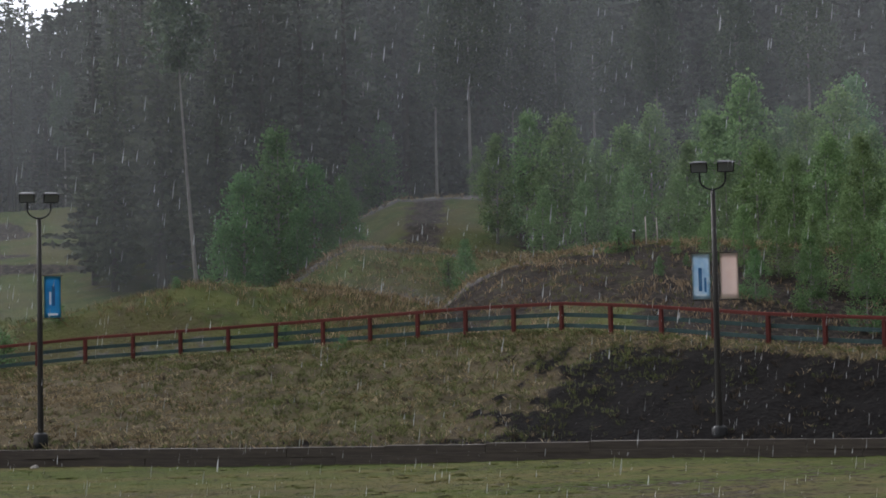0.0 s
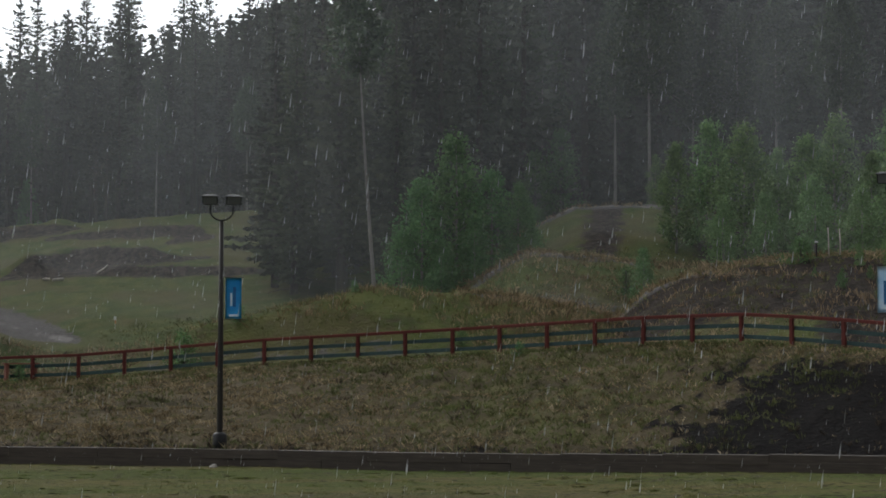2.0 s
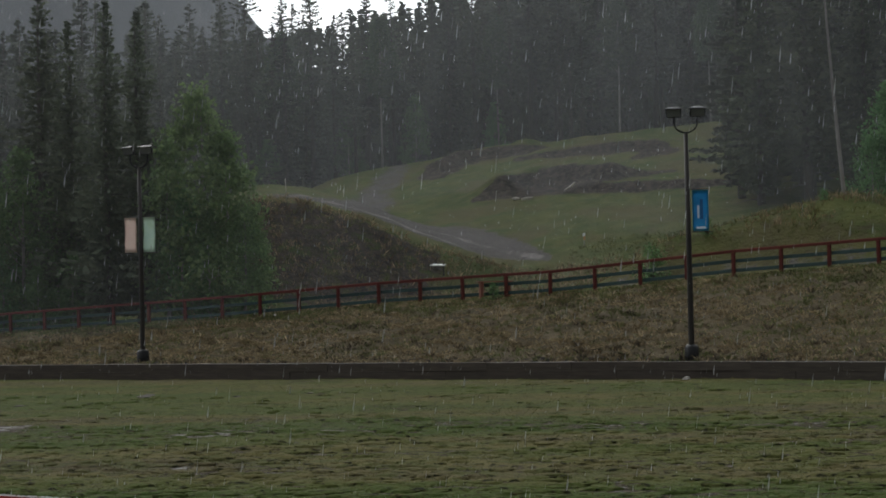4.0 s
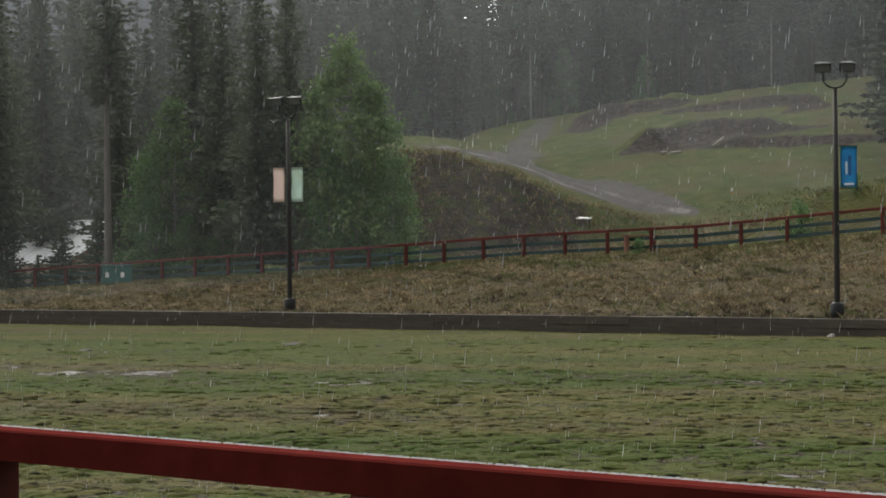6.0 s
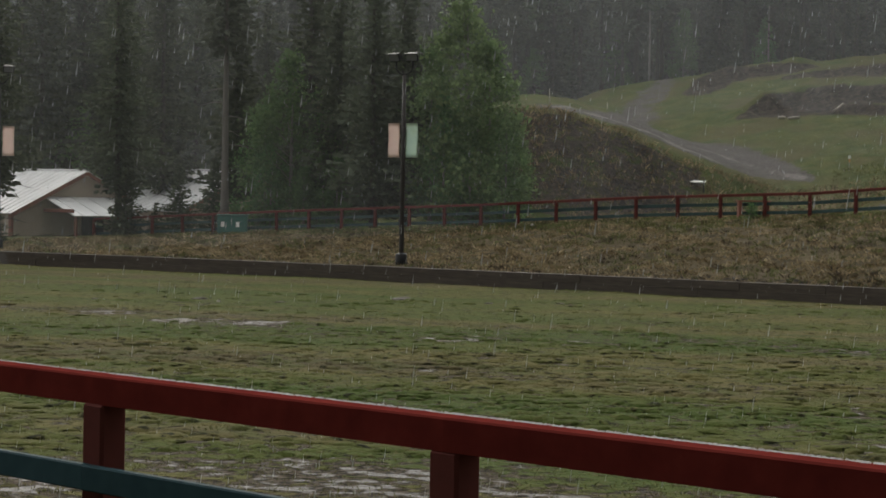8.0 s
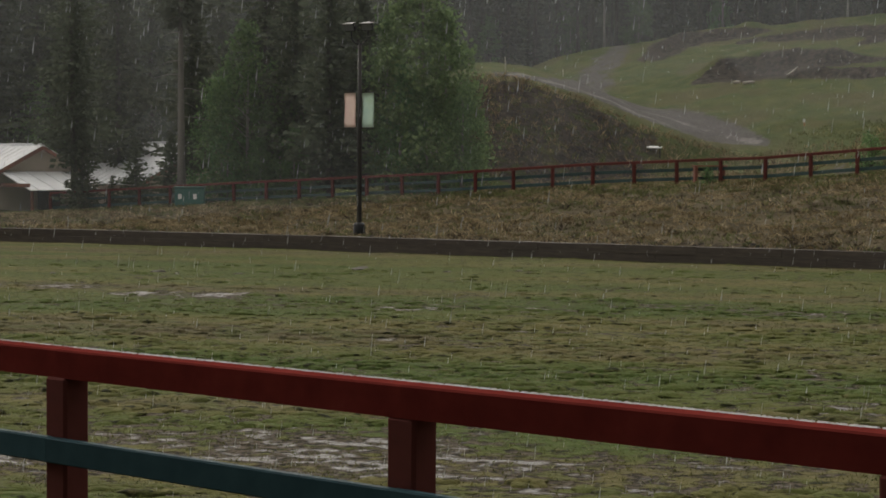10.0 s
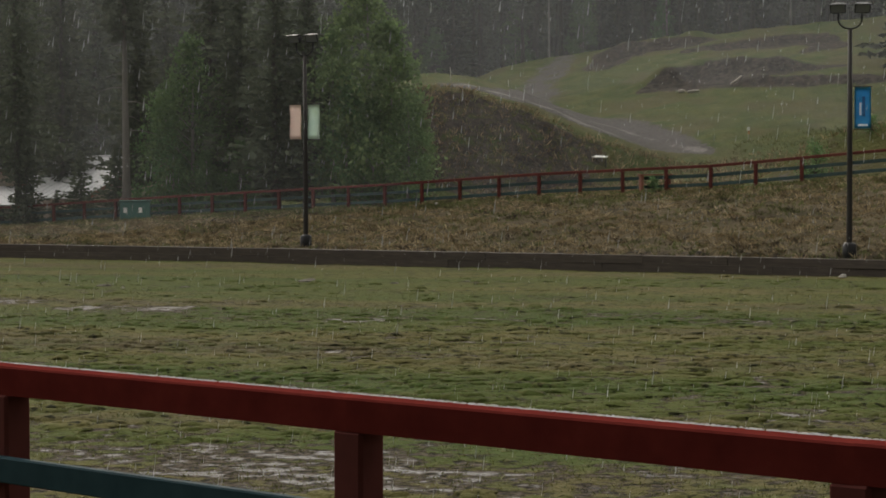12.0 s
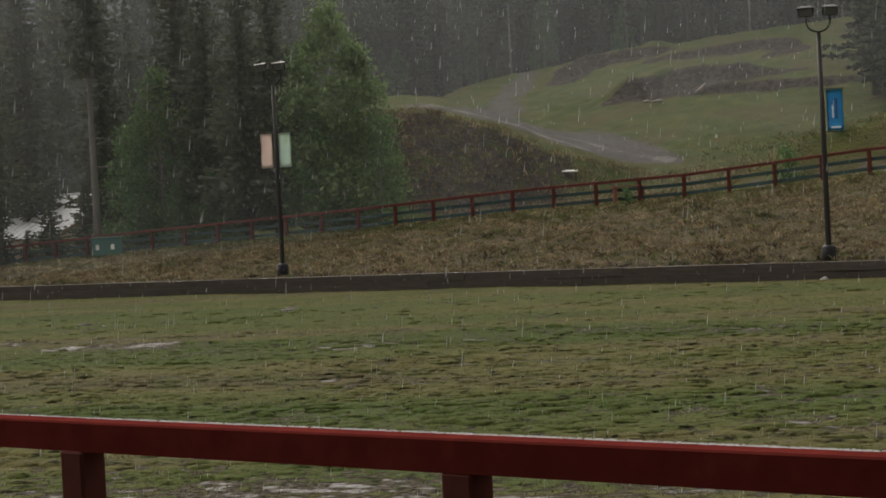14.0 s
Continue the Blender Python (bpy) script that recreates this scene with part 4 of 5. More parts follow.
for az, d, top, k in (
    (6.0, 97, 12.6, 3), (7.0, 98.5, 15.0, 4), (8.1, 98, 14.0, 3), (8.9, 97, 12.2, 4), (5.4, 96, 10.6, 3), (7.6, 96, 11.2, 3), (9.3, 99, 10.6, 4), (6.6, 95.5, 9.9, 3),
    (13.6, 104, 15.2, 1), (14.6, 106, 16.6, 0), (15.6, 104, 16.2, 2), (16.6, 107, 17.2, 1), (17.4, 104, 16.4, 0), (18.3, 106, 17.0, 2), (19.3, 103, 16.6, 1),
    (20.1, 100, 16.6, 0), (21.0, 99, 17.4, 2), (21.9, 101, 17.2, 1), (22.8, 98, 16.2, 0), (23.7, 97, 16.4, 2), (24.7, 99, 16.8, 1), (25.8, 98, 16, 0),
    (15.0, 99, 12.0, 2), (16.2, 98, 12.5, 0), (17.6, 97, 12.8, 2), (14.2, 110, 14.5, 1), (13.0, 118, 17.5, 1), (19.0, 94, 12.0, 2), (20.4, 91, 12.6, 0), (21.4, 88, 12.8, 2),
    (22.4, 86, 12.4, 0), (23.4, 84, 12.6, 2), (24.4, 83, 12.9, 0), (25.6, 82, 12.4, 2), (18.9, 80.5, 8.4, 0), (19.9, 79, 9.0, 2), (20.9, 78, 9.4, 0), (21.9, 77, 9.2, 2), (22.9, 76, 9.4, 1), (24.0, 75, 9.4, 2), (25.2, 74, 9.2, 0), (17.0, 80.5, 6.8, 3), (19.2, 78, 7.2, 4), (16.7, 77.5, 6.0, 4),
    (17.6, 79, 7.3, 3), (18.4, 76.5, 7.0, 4), (19.6, 74.5, 7.2, 3), (21.2, 73, 7.3, 3), (22.8, 71.5, 7.2, 4), (24.4, 70, 7.0, 3), (12.6, 88, 8.4, 4), (15.9, 115, 16.4, 4), (17.9, 114, 17.0, 3), (19.9, 112, 17.5, 4), (22.2, 111, 18, 3), (24.2, 110, 18, 4),
    (-15.4, 89, 12.9, 1), (-14.5, 88, 12.6, 2), (-13.7, 87.5, 11.4, 0), (-15.0, 88, 8.6, 3), (-13.2, 86.5, 7.0, 2), (-14.2, 87, 6.4, 4), (-12.9, 87.5, 8.6, 1),
    (-19.6, 94, 9.4, 4), (-20.4, 96, 8.4, 3), (-18.6, 93, 8.0, 3), (-18.2, 91, 4.8, 4), (-19.2, 92, 5.0, 3), (-20.2, 94, 5.2, 4), (-17.6, 90.5, 4.2, 3), (-25.8, 121, 8.4, 2), (-27.0, 122, 8.6, 1),
    (-8.0, 148, 17.5, 4), (-10.0, 149, 16.5, 4), (-12.4, 147, 15.5, 3), (-5.6, 150, 17.2, 4), (10.2, 124, 18.0, 4), (9.4, 122, 16.5, 4),
):
    x, y = polar(az, d)
    leaf_spots.append((x, y, (top - ground_at(x, y)) / 8, k, rnd.uniform(0, 360)))
plant(aspen_kinds, leaf_spots, "leafy young trees")

tall_kinds = [leafy("tall_aspen", "tall aspen with a long bare pale trunk", 61, 18, 2.2, 0.52, leaves_dark, bark_pale, clumps=240, leaves=30, leaf=0.24, thick=0.0075, top=0.75)]
tall_spots = []
for az, d, top in ((12.85, 122, 29), (11.8, 124, 28), (18.45, 116, 27), (15.4, 126, 28), (20.8, 119, 27), (22.9, 118, 28), (-9.0, 147, 25), (-1.9, 147, 26), (9.6, 128, 27), (16.6, 124, 28), (14.1, 127, 28), (8.3, 127, 27), (-5.5, 149, 25), (-12.0, 148, 24), (0.8, 146, 26)):
    x, y = polar(az, d)
    tall_spots.append((x, y, (top - ground_at(x, y)) / 18, 0, rnd.uniform(0, 360)))
plant(tall_kinds, tall_spots, "tall bare-trunked aspens")

leaning = leafy("leaning_aspen", "tall leaning aspen with a long bare pale trunk", 62, 18, 1.5, 0.74, leaves_dark, bark_pale, clumps=120, leaves=26, leaf=0.24, thick=0.0062, top=0.75)
leaning.matrix_basis = rest(*polar(4.72, 95), 0, 1.0, 0.1) @ pose(0, 0, 0, 0, -3.55, 0)

shrub_kinds = [leafy("shrub", "small leafy green shrub in the rough grass", 71, 1.6, 0.8, 0.05, leaves_deep, bark_dark, 40, 24, 0.10, 0.012, 0.5, "shrub")]
shrub_spots = []
for az, d, size in ((-1.05, 76.5, 0.85), (0.6, 78, 0.5), (12.1, 90, 0.9), (13.2, 88.5, 0.7), (-5.8, 76.7, 0.5), (7.2, 73.5, 0.45), (17.2, 82.0, 0.8), (4.0, 78.4, 0.35), (8.9, 67.6, 0.35)):
    x, y = polar(az, d)
    shrub_spots.append((x, y, size, 0, rnd.uniform(0, 360)))
plant(shrub_kinds, shrub_spots, "shrubs")


def far_woods():
    """The depth of the wood behind its edge, too many trees to count."""
    rng = np.random.default_rng(5)
    vs, fs, count = [], [], 0
    bases = [conifer_crown(np.random.default_rng(80 + k), 16, 2.6, 0.03 + 0.05 * k, whorls=24, spray=0.85, arms=5) for k in range(3)]
    for k in range(330):
        az = rng.uniform(-31, 27) if k % 5 < 2 else rng.uniform(-16.5, 5)
        d = rng.uniform(168, 215) if az < 4 else rng.uniform(150, 200)
        if az < -15:
            d = rng.uniform(146, 190)
        x, y = polar(az, d)
        g = ground_at(x, y)
        tall = 2.95 + float(np.interp(az, SKY_AZ, SKY_EL)) * d * rng.uniform(0.90, 0.99) - g
        v, f = bases[k % 3]
        c, s = math.cos(k * 1.7), math.sin(k * 1.7)
        w = v * (tall / 16)
        vs.append(np.stack([w[:, 0] * c - w[:, 1] * s + x, w[:, 0] * s + w[:, 1] * c + y, w[:, 2] + g], 1))
        fs.append(f + count)
        count += len(v)
    me = mesh_of("far_woods", np.concatenate(vs), np.concatenate(fs), needles)
    tagged(linked("far_woods", me, needles), "dense dark conifer wood behind the hill", "woods", kind="stuff")


far_woods()


# ---- grass ----
def tufts(name, label, spots, mat, blades, high, wide, seed, splay=0.5):
    """spots: x, y, size. Each tuft is a handful of bent blades."""
    rng = np.random.default_rng(seed)
    x, y, size = (np.repeat(np.asarray(c, float), blades) for c in spots)
    z = land(x, y)[0]
    n = len(x)
    a = rng.uniform(0, 6.283, n)
    h = high * size * rng.uniform(0.45, 1.25, n)
    out = splay * h * rng.uniform(0.1, 1.2, n)
    foot = np.stack([x + np.cos(a) * 0.07 * size, y + np.sin(a) * 0.07 * size, z - 0.03], 1)
    tip = foot + np.stack([np.cos(a) * out, np.sin(a) * out, h], 1)
    mid = foot + np.stack([np.cos(a) * out * 0.35, np.sin(a) * out * 0.35, h * 0.62], 1)
    b = rng.uniform(0, 6.283, n)
    side = np.stack([np.cos(b), np.sin(b), 0 * b], 1) * (wide * rng.uniform(0.6, 1.3, n))[:, None]
    if high < 0.1:
        v, k = np.stack([foot - side, foot + side, tip], 1).reshape(-1, 3), 3
    else:
        v, k = np.stack([foot - side, foot + side, mid + side * 0.7, tip, mid - side * 0.7], 1).reshape(-1, 3), 5
    me = mesh_of(name, v, np.arange(k * n).reshape(-1, k), mat)
    return tagged(linked(name, me, mat), label, "grass", kind="stuff")


def scatter(rng, n, lo_az, hi_az, keep, near=12, far=150):
    """Spots on the ground, even over the plan, that keep() likes."""
    az, d = np.radians(rng.uniform(lo_az, hi_az, n * 6)), np.sqrt(rng.uniform(near**2, far**2, n * 6))
    x, y = d * np.sin(az), d * np.cos(az)
    z, u, s, behind, azd, dd = land(x, y)
    ok = keep(u, s, behind, azd, dd, lumps(x, y, 2.2)) > rng.uniform(0, 1, n * 6)
    return x[ok][:n], y[ok][:n], rng.uniform(0.5, 1.3, ok.sum())[:n]


rng = np.random.default_rng(3)
bank = scatter(rng, 52000, -30, 26, lambda u, s, b, az, d, w: np.where((s > 0.35) & (b < -0.2), np.maximum(np.where((u > 0.85) & (az > 13), 0.5, 0.02), (0.42 + 0.7 * w) * (1 - 0.6 * smooth((az - 0.5) / 7)) * (1 - smooth((az - 11 - 4 * u + 3 * w) / 5))), 0), 44, 98)
tufts("dry_bank_grass", "matted straw-coloured dead grass on the bank", bank, dry_grass, 9, 0.115, 0.0085, 1, 1.3)
bank2 = scatter(rng, 19000, -30, 26, lambda u, s, b, az, d, w: np.where((s > 0.35) & (b < 0.8), np.maximum(np.where((u > 0.85) & (az > 13), 0.5, 0.03), (0.12 + 0.4 * np.clip(-w, 0, 1) + 0.45 * (u > 0.8) + 0.45 * smooth((az - 0.5) / 7)) * (1 - smooth((az - 11.5 - 4 * u + 3 * w) / 7))), 0), 44, 98)
tufts("green_bank_grass", "new green weeds among the dead grass of the bank", bank2, green_grass, 9, 0.15, 0.011, 2, 0.95)
hills = scatter(rng, 15000, -15, 25, lambda u, s, b, az, d, w: np.where((b > 4) & (d < 104) & ((az > -3.5) | (d < 100.2)), np.where((az > 12) & (d < 82), 0.10, 0.5 + 0.3 * w), 0))
tufts("hillside_grass", "yellow-green rough grass on mounds and hillside", hills, green_grass, 7, 0.22, 0.012, 4, 0.9)
hills2 = scatter(rng, 13000, -15, 25, lambda u, s, b, az, d, w: np.where((b > 4) & (d < 100), np.where((az > 7.5) & (az < 12) & (d < 82), 0.7, np.where(d < 82, 0.12, 0.3) + 0.3 * w), 0), 60, 104)
tufts("hillside_straw", "pale dead stalks on the mounds", hills2, dry_grass, 6, 0.26, 0.010, 5, 0.9)
turf = scatter(rng, 60000, -30, 16, lambda u, s, b, az, d, w: np.where((s < -0.2) & (d > 12.5), np.clip(1.4 - d / 42, 0.05, 1) * (0.6 + 0.4 * w), 0), 12.5, 64)
tufts("field_turf", "short wet yellow-green turf of the field", turf, turf_grass, 7, 0.05, 0.011, 6, 1.4)


def hummocks(n=7000, seed=12):
    """Low cushions of turf, in which the field is uneven underfoot."""
    rng = np.random.default_rng(seed)
    x, y, size = scatter(rng, n, -29, 16, lambda u, s, b, az, d, w: np.where((s < -0.4) & (d > 13) & (np.abs(d - 19.7) > 2.0), np.clip(1.4 - d / 33, 0.03, 1) * (0.55 + 0.45 * w), 0), 13, 60)
    z = land(x, y)[0]
    n = len(x)
    rx, ry, h = 0.20 * size * rng.uniform(0.6, 1.6, n), 0.16 * size * rng.uniform(0.6, 1.4, n), 0.036 * size * rng.uniform(0.5, 1.4, n)
    sides, rings = 9, ((1.0, -0.25), (0.78, 0.62), (0.36, 1.0))
    pts = []
    for out, up in rings:
        for k in range(sides):
            a = 2 * math.pi * k / sides
            wob = rng.uniform(0.72, 1.25, n)
            pts.append(np.stack([x + np.cos(a) * rx * out * wob, y + np.sin(a) * ry * out * wob, z + h * (up + rng.uniform(-0.15, 0.15, n) * (up > 0))], 1))
    v = np.stack(pts, 1).reshape(-1, 3)
    per = sides * len(rings)
    quads = [(r * sides + k, r * sides + (k + 1) % sides, (r + 1) * sides + (k + 1) % sides, (r + 1) * sides + k) for r in range(len(rings) - 1) for k in range(sides)]
    first = np.arange(n)[:, None] * per
    faces = np.concatenate([first + np.array([q]) for q in quads])
    caps = (first + np.array([[2 * sides + k for k in range(sides)]])).tolist()
    me = bpy.data.meshes.new("turf_hummocks")
    me.from_pydata(np.round(v, 4).tolist(), [], faces.tolist() + caps)
    me.polygons.foreach_set("use_smooth", np.ones(len(me.polygons), bool))
    cover = me.color_attributes.new("cover", "FLOAT_COLOR", "POINT")
    cover.data.foreach_set("color", np.tile(np.array([0, 0, 1, 0], np.float32), len(v)))
    layer = me.attributes.new("wet", "FLOAT", "POINT")
    layer.data.foreach_set("value", np.full(len(v), 0.25, np.float32))
    tagged(linked("turf_hummocks", me, ground_mat), "low uneven cushions of wet green and yellow turf", "grass", kind="stuff")


hummocks()
rims = scatter(rng, 9000, -14, 25, lambda u, s, b, az, d, w: np.where(b > 4, np.where((np.abs(d - 83.6) < 1.0) & (az > 11.5), 0.9, np.where((np.abs(d - 94.6) < 1.0) & (az > 6.5) & (az < 15), 0.9, np.where((np.abs(d - 78.6) < 1.6) & (az > -3) & (az < 12), np.where(az > 7, 0.55, 0.15), np.where((np.abs(d - 99.6) < 0.7) & (az < -5), 0.6, np.where((np.abs(d - 114.5) < 1.2) & (az > 8), 0.4, 0))))), 0), 70, 118)
tufts("crest_straw", "pale straw tufts along the crests of the mounds", rims, dry_grass, 8, 0.26, 0.011, 7, 1.0)
stalks = scatter(rng, 2600, -30, 15, lambda u, s, b, az, d, w: np.where((s > 0.6) & (b < -0.4), 0.15 + 0.75 * np.clip(w, 0, 1) * (1 - 0.7 * smooth((az - 2) / 6)), 0), 44, 98)
tufts("pale_straw_tufts", "bleached straw tufts standing out of the bank's dead grass", stalks, straw_pale, 10, 0.18, 0.008, 14, 1.1)
fringe = scatter(rng, 7000, -30, 16, lambda u, s, b, az, d, w: np.where((s > 0.32) & (s < 0.75), 0.55 + 0.45 * w, 0), 44, 98)
tufts("edge_fringe", "dead grass hanging over the timber edging", fringe, dry_grass, 7, 0.15, 0.010, 13, 1.8)
weeds = scatter(rng, 3400, -28, 26, lambda u, s, b, az, d, w: np.where((s > 0.6) & (b < -0.5), np.where((az > -3.4) & (az < 0.5) & (s < 3.0), 0.9, np.where(s < 2.5, 0.25, 0.10) + 0.3 * np.clip(-w, 0, 1)), 0), 44, 98)
tufts("dead_weed_stalks", "dark dead weed stalks at the foot of the bank", weeds, dark_weeds, 22, 0.17, 0.009, 8, 1.0)


# ---- timber edge of the field ----
def timber_wall():
    wall = thing("timber_edging", Matrix(), "low wall of dark wet timbers along the field edge", "retaining wall", kind="structure")
    me = board_mesh("timber", (3.0, 0.46, 0.275), 0.007)
    xs = np.linspace(-60, 34, 4000)
    ys = np.interp(xs, WALL_X, WALL_Y)
    run = np.concatenate([[0], np.cumsum(np.hypot(np.diff(xs), np.diff(ys)))])
    for course in (0, 1):
        at = np.arange(-1.5 * course, run[-1] - 3, 3.0)
        for a in at:
            x0, x1 = np.interp([a + 0.01, a + 2.99], run, xs)
            y0, y1 = np.interp([a + 0.01, a + 2.99], run, ys)
            mx, my = (x0 + x1) / 2, (y0 + y1) / 2
            lift = 0.2 * float(smooth((mx - 6) / 12))
            o = linked("timber", me, timber_dark, wall)
            o.matrix_basis = pose(mx + random.uniform(-0.01, 0.01), my + 0.24 + random.uniform(-0.015, 0.015), lift * (1 - course * 0.3) + 0.12 + 0.275 * course, random.uniform(-1, 1), random.uniform(-0.25, 0.25), math.degrees(math.atan2(y1 - y0, x1 - x0)))
    return wall


timber_wall()


# ---- huts ----
def ribbed_roof(name, parent, corners, mat, ribs, thick=0.05):
    """A sheet roof through four corners (eave left, eave right, ridge right, ridge left) with raised ribs down the slope."""
    a, b, c, d = (Vector(p) for p in corners)
    normal = (b - a).cross(d - a).normalized()
    bm = bmesh.new()
    low = [bm.verts.new(p) for p in (a, b, c, d)]
    high = [bm.verts.new(p + normal * thick) for p in (a, b, c, d)]
    bm.faces.new(low[::-1])
    bm.faces.new(high)
    for k in range(4):
        bm.faces.new((low[k], low[(k + 1) % 4], high[(k + 1) % 4], high[k]))
    sheet = part(name, fix(bm), mat, parent)
    for k in range(ribs):
        t = (k + 0.5) / ribs
        p, q = a.lerp(b, t) + normal * (thick + 0.01), d.lerp(c, t) + normal * (thick + 0.01)
        rb = bmesh.new()
        tube(rb, [p, q], [0.035, 0.035], 4)
        part("rib", fix(rb), mat, sheet)
    return sheet


def hut(m, label, half, deep, eave, ridge, porch, ribs):
    """Gable end on +x; ridge along x, from -deep to 0; half: half its width."""
    h = thing("hut", m, label, "building", "huts")
    for y in (-half, half):
        bm = bmesh.new()
        box(bm, (deep, 0.16, eave + 0.3), pose(-deep / 2, y, (eave - 0.3) / 2), 0.01)
        part("wall", bm, wall_tan, h)
    for x in (-0.08, -deep + 0.08):
        bm = bmesh.new()
        prof = [(-half, -0.3), (half, -0.3), (half, eave), (0, ridge - 0.08), (-half, eave)]
        f0 = [bm.verts.new((x - 0.08, y, z)) for y, z in prof]
        f1 = [bm.verts.new((x + 0.08, y, z)) for y, z in prof]
        bm.faces.new(f0)
        bm.faces.new(f1[::-1])
        for k in range(5):
            bm.faces.new((f0[k], f0[(k + 1) % 5], f1[(k + 1) % 5], f1[k]))
        part("gable", fix(bm), wall_tan, h)
    over = 0.35
    drop = (ridge - eave) / half * over
    for s in (-1, 1):
        ed, xo = s * (half + over), 0.45
        pts = [(-deep - xo, ed, eave - drop), (xo, ed, eave - drop), (xo, 0, ridge), (-deep - xo, 0, ridge)]
        if s > 0:
            pts = [pts[1], pts[0], pts[3], pts[2]]
        ribbed_roof("roof", h, pts, roof_metal, ribs)
        run = math.hypot(half + over, ridge - eave + drop)
        fb = bmesh.new()
        ang = math.degrees(math.atan2(ridge - eave + drop, half + over))
        box(fb, (0.05, run, 0.22), pose(0.43, ed / 2, (ridge + eave - drop) / 2 - 0.10, -s * ang, 0, 0), 0.006)
        part("bargeboard", fb, trim_brown, h)
    cap = bmesh.new()
    tube(cap, [(-deep - 0.45, 0, ridge + 0.06), (0.45, 0, ridge + 0.06)], [0.10, 0.10], 6)
    part("ridge_cap", fix(cap), roof_metal, h)
    for s in (-1, 1):
        cb = bmesh.new()
        box(cb, (0.2, 0.2, eave + 0.3), pose(0.02, s * half, (eave - 0.3) / 2), 0.01)
        part("corner_trim", cb, trim_brown, h)
    if porch:
        ribbed_roof("porch_roof", h, [(2.6, -half * 0.55, eave - 0.25), (2.6, half * 0.9, eave - 0.25), (0.1, half * 0.9, eave + 0.75), (0.1, -half * 0.55, eave + 0.75)], roof_metal, 6)
        for y in (-half * 0.5, half * 0.85):
            pb = bmesh.new()
            box(pb, (0.14, 0.14, eave + 0.1), pose(2.45, y, (eave - 0.5) / 2), 0.01)
            part("porch_post", pb, trim_brown, h)
        bb = bmesh.new()
        box(bb, (2.5, 0.12, 0.2), pose(1.3, -half * 0.55, eave - 0.15 + 0.2, 0, 0, 0), 0.01)
        part("porch_beam", bb, trim_brown, h)
        db = bmesh.new()
        box(db, (0.06, 1.6, 1.95), pose(0.05, half * 0.15, 0.95), 0.01)
        part("door", db, shade_dark, h)
    return h


hut(pose(-47.8, 99.1, 0.05, 0, 0, -24), "tan hut with pale ribbed metal roof and porch", 5.0, 11, 1.95, 4.2, True, 22)
hut(pose(-39.7, 103.5, 0.25, 0, 0, -24), "tan hut with pale metal roof behind young spruces", 5.0, 6.4, 2.0, 4.2, False, 13)


# ---- small things ----
def utility_box():
    x, y = polar(-21.3, 90.4)
    b = thing("utility_box", rest(x, y, 18), "green metal utility box with white labels by the fence", "utility box")
    bm = bmesh.new()
    box(bm, (1.4, 0.6, 0.9), pose(0, 0, 0.40), 0.03)
    part("cabinet", bm, box_green, b)
    bm = bmesh.new()
    box(bm, (1.5, 0.68, 0.07), pose(0, 0, 0.885), 0.03)
    part("lid", bm, box_green, b)
    for px in (-0.45, 0.25):
        bm = bmesh.new()
        box(bm, (0.16, 0.02, 0.24), pose(px, -0.31, 0.45), 0.004)
        part("sticker", bm, white_paint, b, "small white label plate")


utility_box()


def bench():
    x, y = polar(-5.75, 77.2)
    b = thing("bench", rest(x, y, 18, 1.0), "low brown plank bench behind the fence", "bench")
    for k, yy in enumerate((-0.17, 0.0, 0.17)):
        bm = bmesh.new()
        box(bm, (1.35, 0.15, 0.05), pose(0, yy, 0.72), 0.008)
        part("seat_plank", bm, trim_brown, b)
    for xx in (-0.55, 0.55):
        bm = bmesh.new()
        box(bm, (0.12, 0.4, 0.8), pose(xx, 0, 0.30), 0.01)
        part("leg", bm, trim_brown, b)


bench()


def marker_stake():
    x, y = polar(-3.05, 103.4)
    s = thing("marker_stake", rest(x, y, 5, 0.62), "thin wooden stake with white and orange marker board", "stake")
    bm = bmesh.new()
    box(bm, (0.07, 0.05, 1.3), pose(0, 0, 0.5), 0.006)
    part("stake", bm, pale_wood, s)
    bm = bmesh.new()
    box(bm, (0.22, 0.03, 0.30), pose(0, -0.045, 1.0), 0.006)
    part("board", bm, white_paint, s, "white marker board")
    bm = bmesh.new()
    box(bm, (0.10, 0.03, 0.30), pose(0.02, -0.045, 0.70), 0.006)
    part("tape", bm, orange_paint, s, "orange tape")


marker_stake()


def lying_board():
    x, y = polar(-7.43, 97.2)
    s = thing("white_board", rest(x, y, -8), "flat white painted board on short legs on the slope", "board")
    bm = bmesh.new()
    box(bm, (0.74, 0.4, 0.05), pose(0, 0, 0.36, 10, 2, 0), 0.01)
    part("top", bm, white_paint, s)
    for xx in (-0.3, 0.3):
        bm = bmesh.new()
        box(bm, (0.07, 0.07, 0.7), pose(xx, 0, 0.08), 0.006)
        part("leg", bm, shade_dark, s)


lying_board()


def post_box():
    x, y = polar(17.67, 82.6)
    s = thing("post_box", rest(x, y, -15, 0.55), "dark post topped by a pale flat box", "post")
    bm = bmesh.new()
    box(bm, (0.12, 0.12, 1.3), pose(0, 0, 0.45), 0.01)
    part("post", bm, shade_dark, s)
    bm = bmesh.new()
    box(bm, (0.26, 0.2, 0.10), pose(0, 0, 1.13), 0.02)
    part("lid", bm, white_paint, s, "pale lid")


post_box()


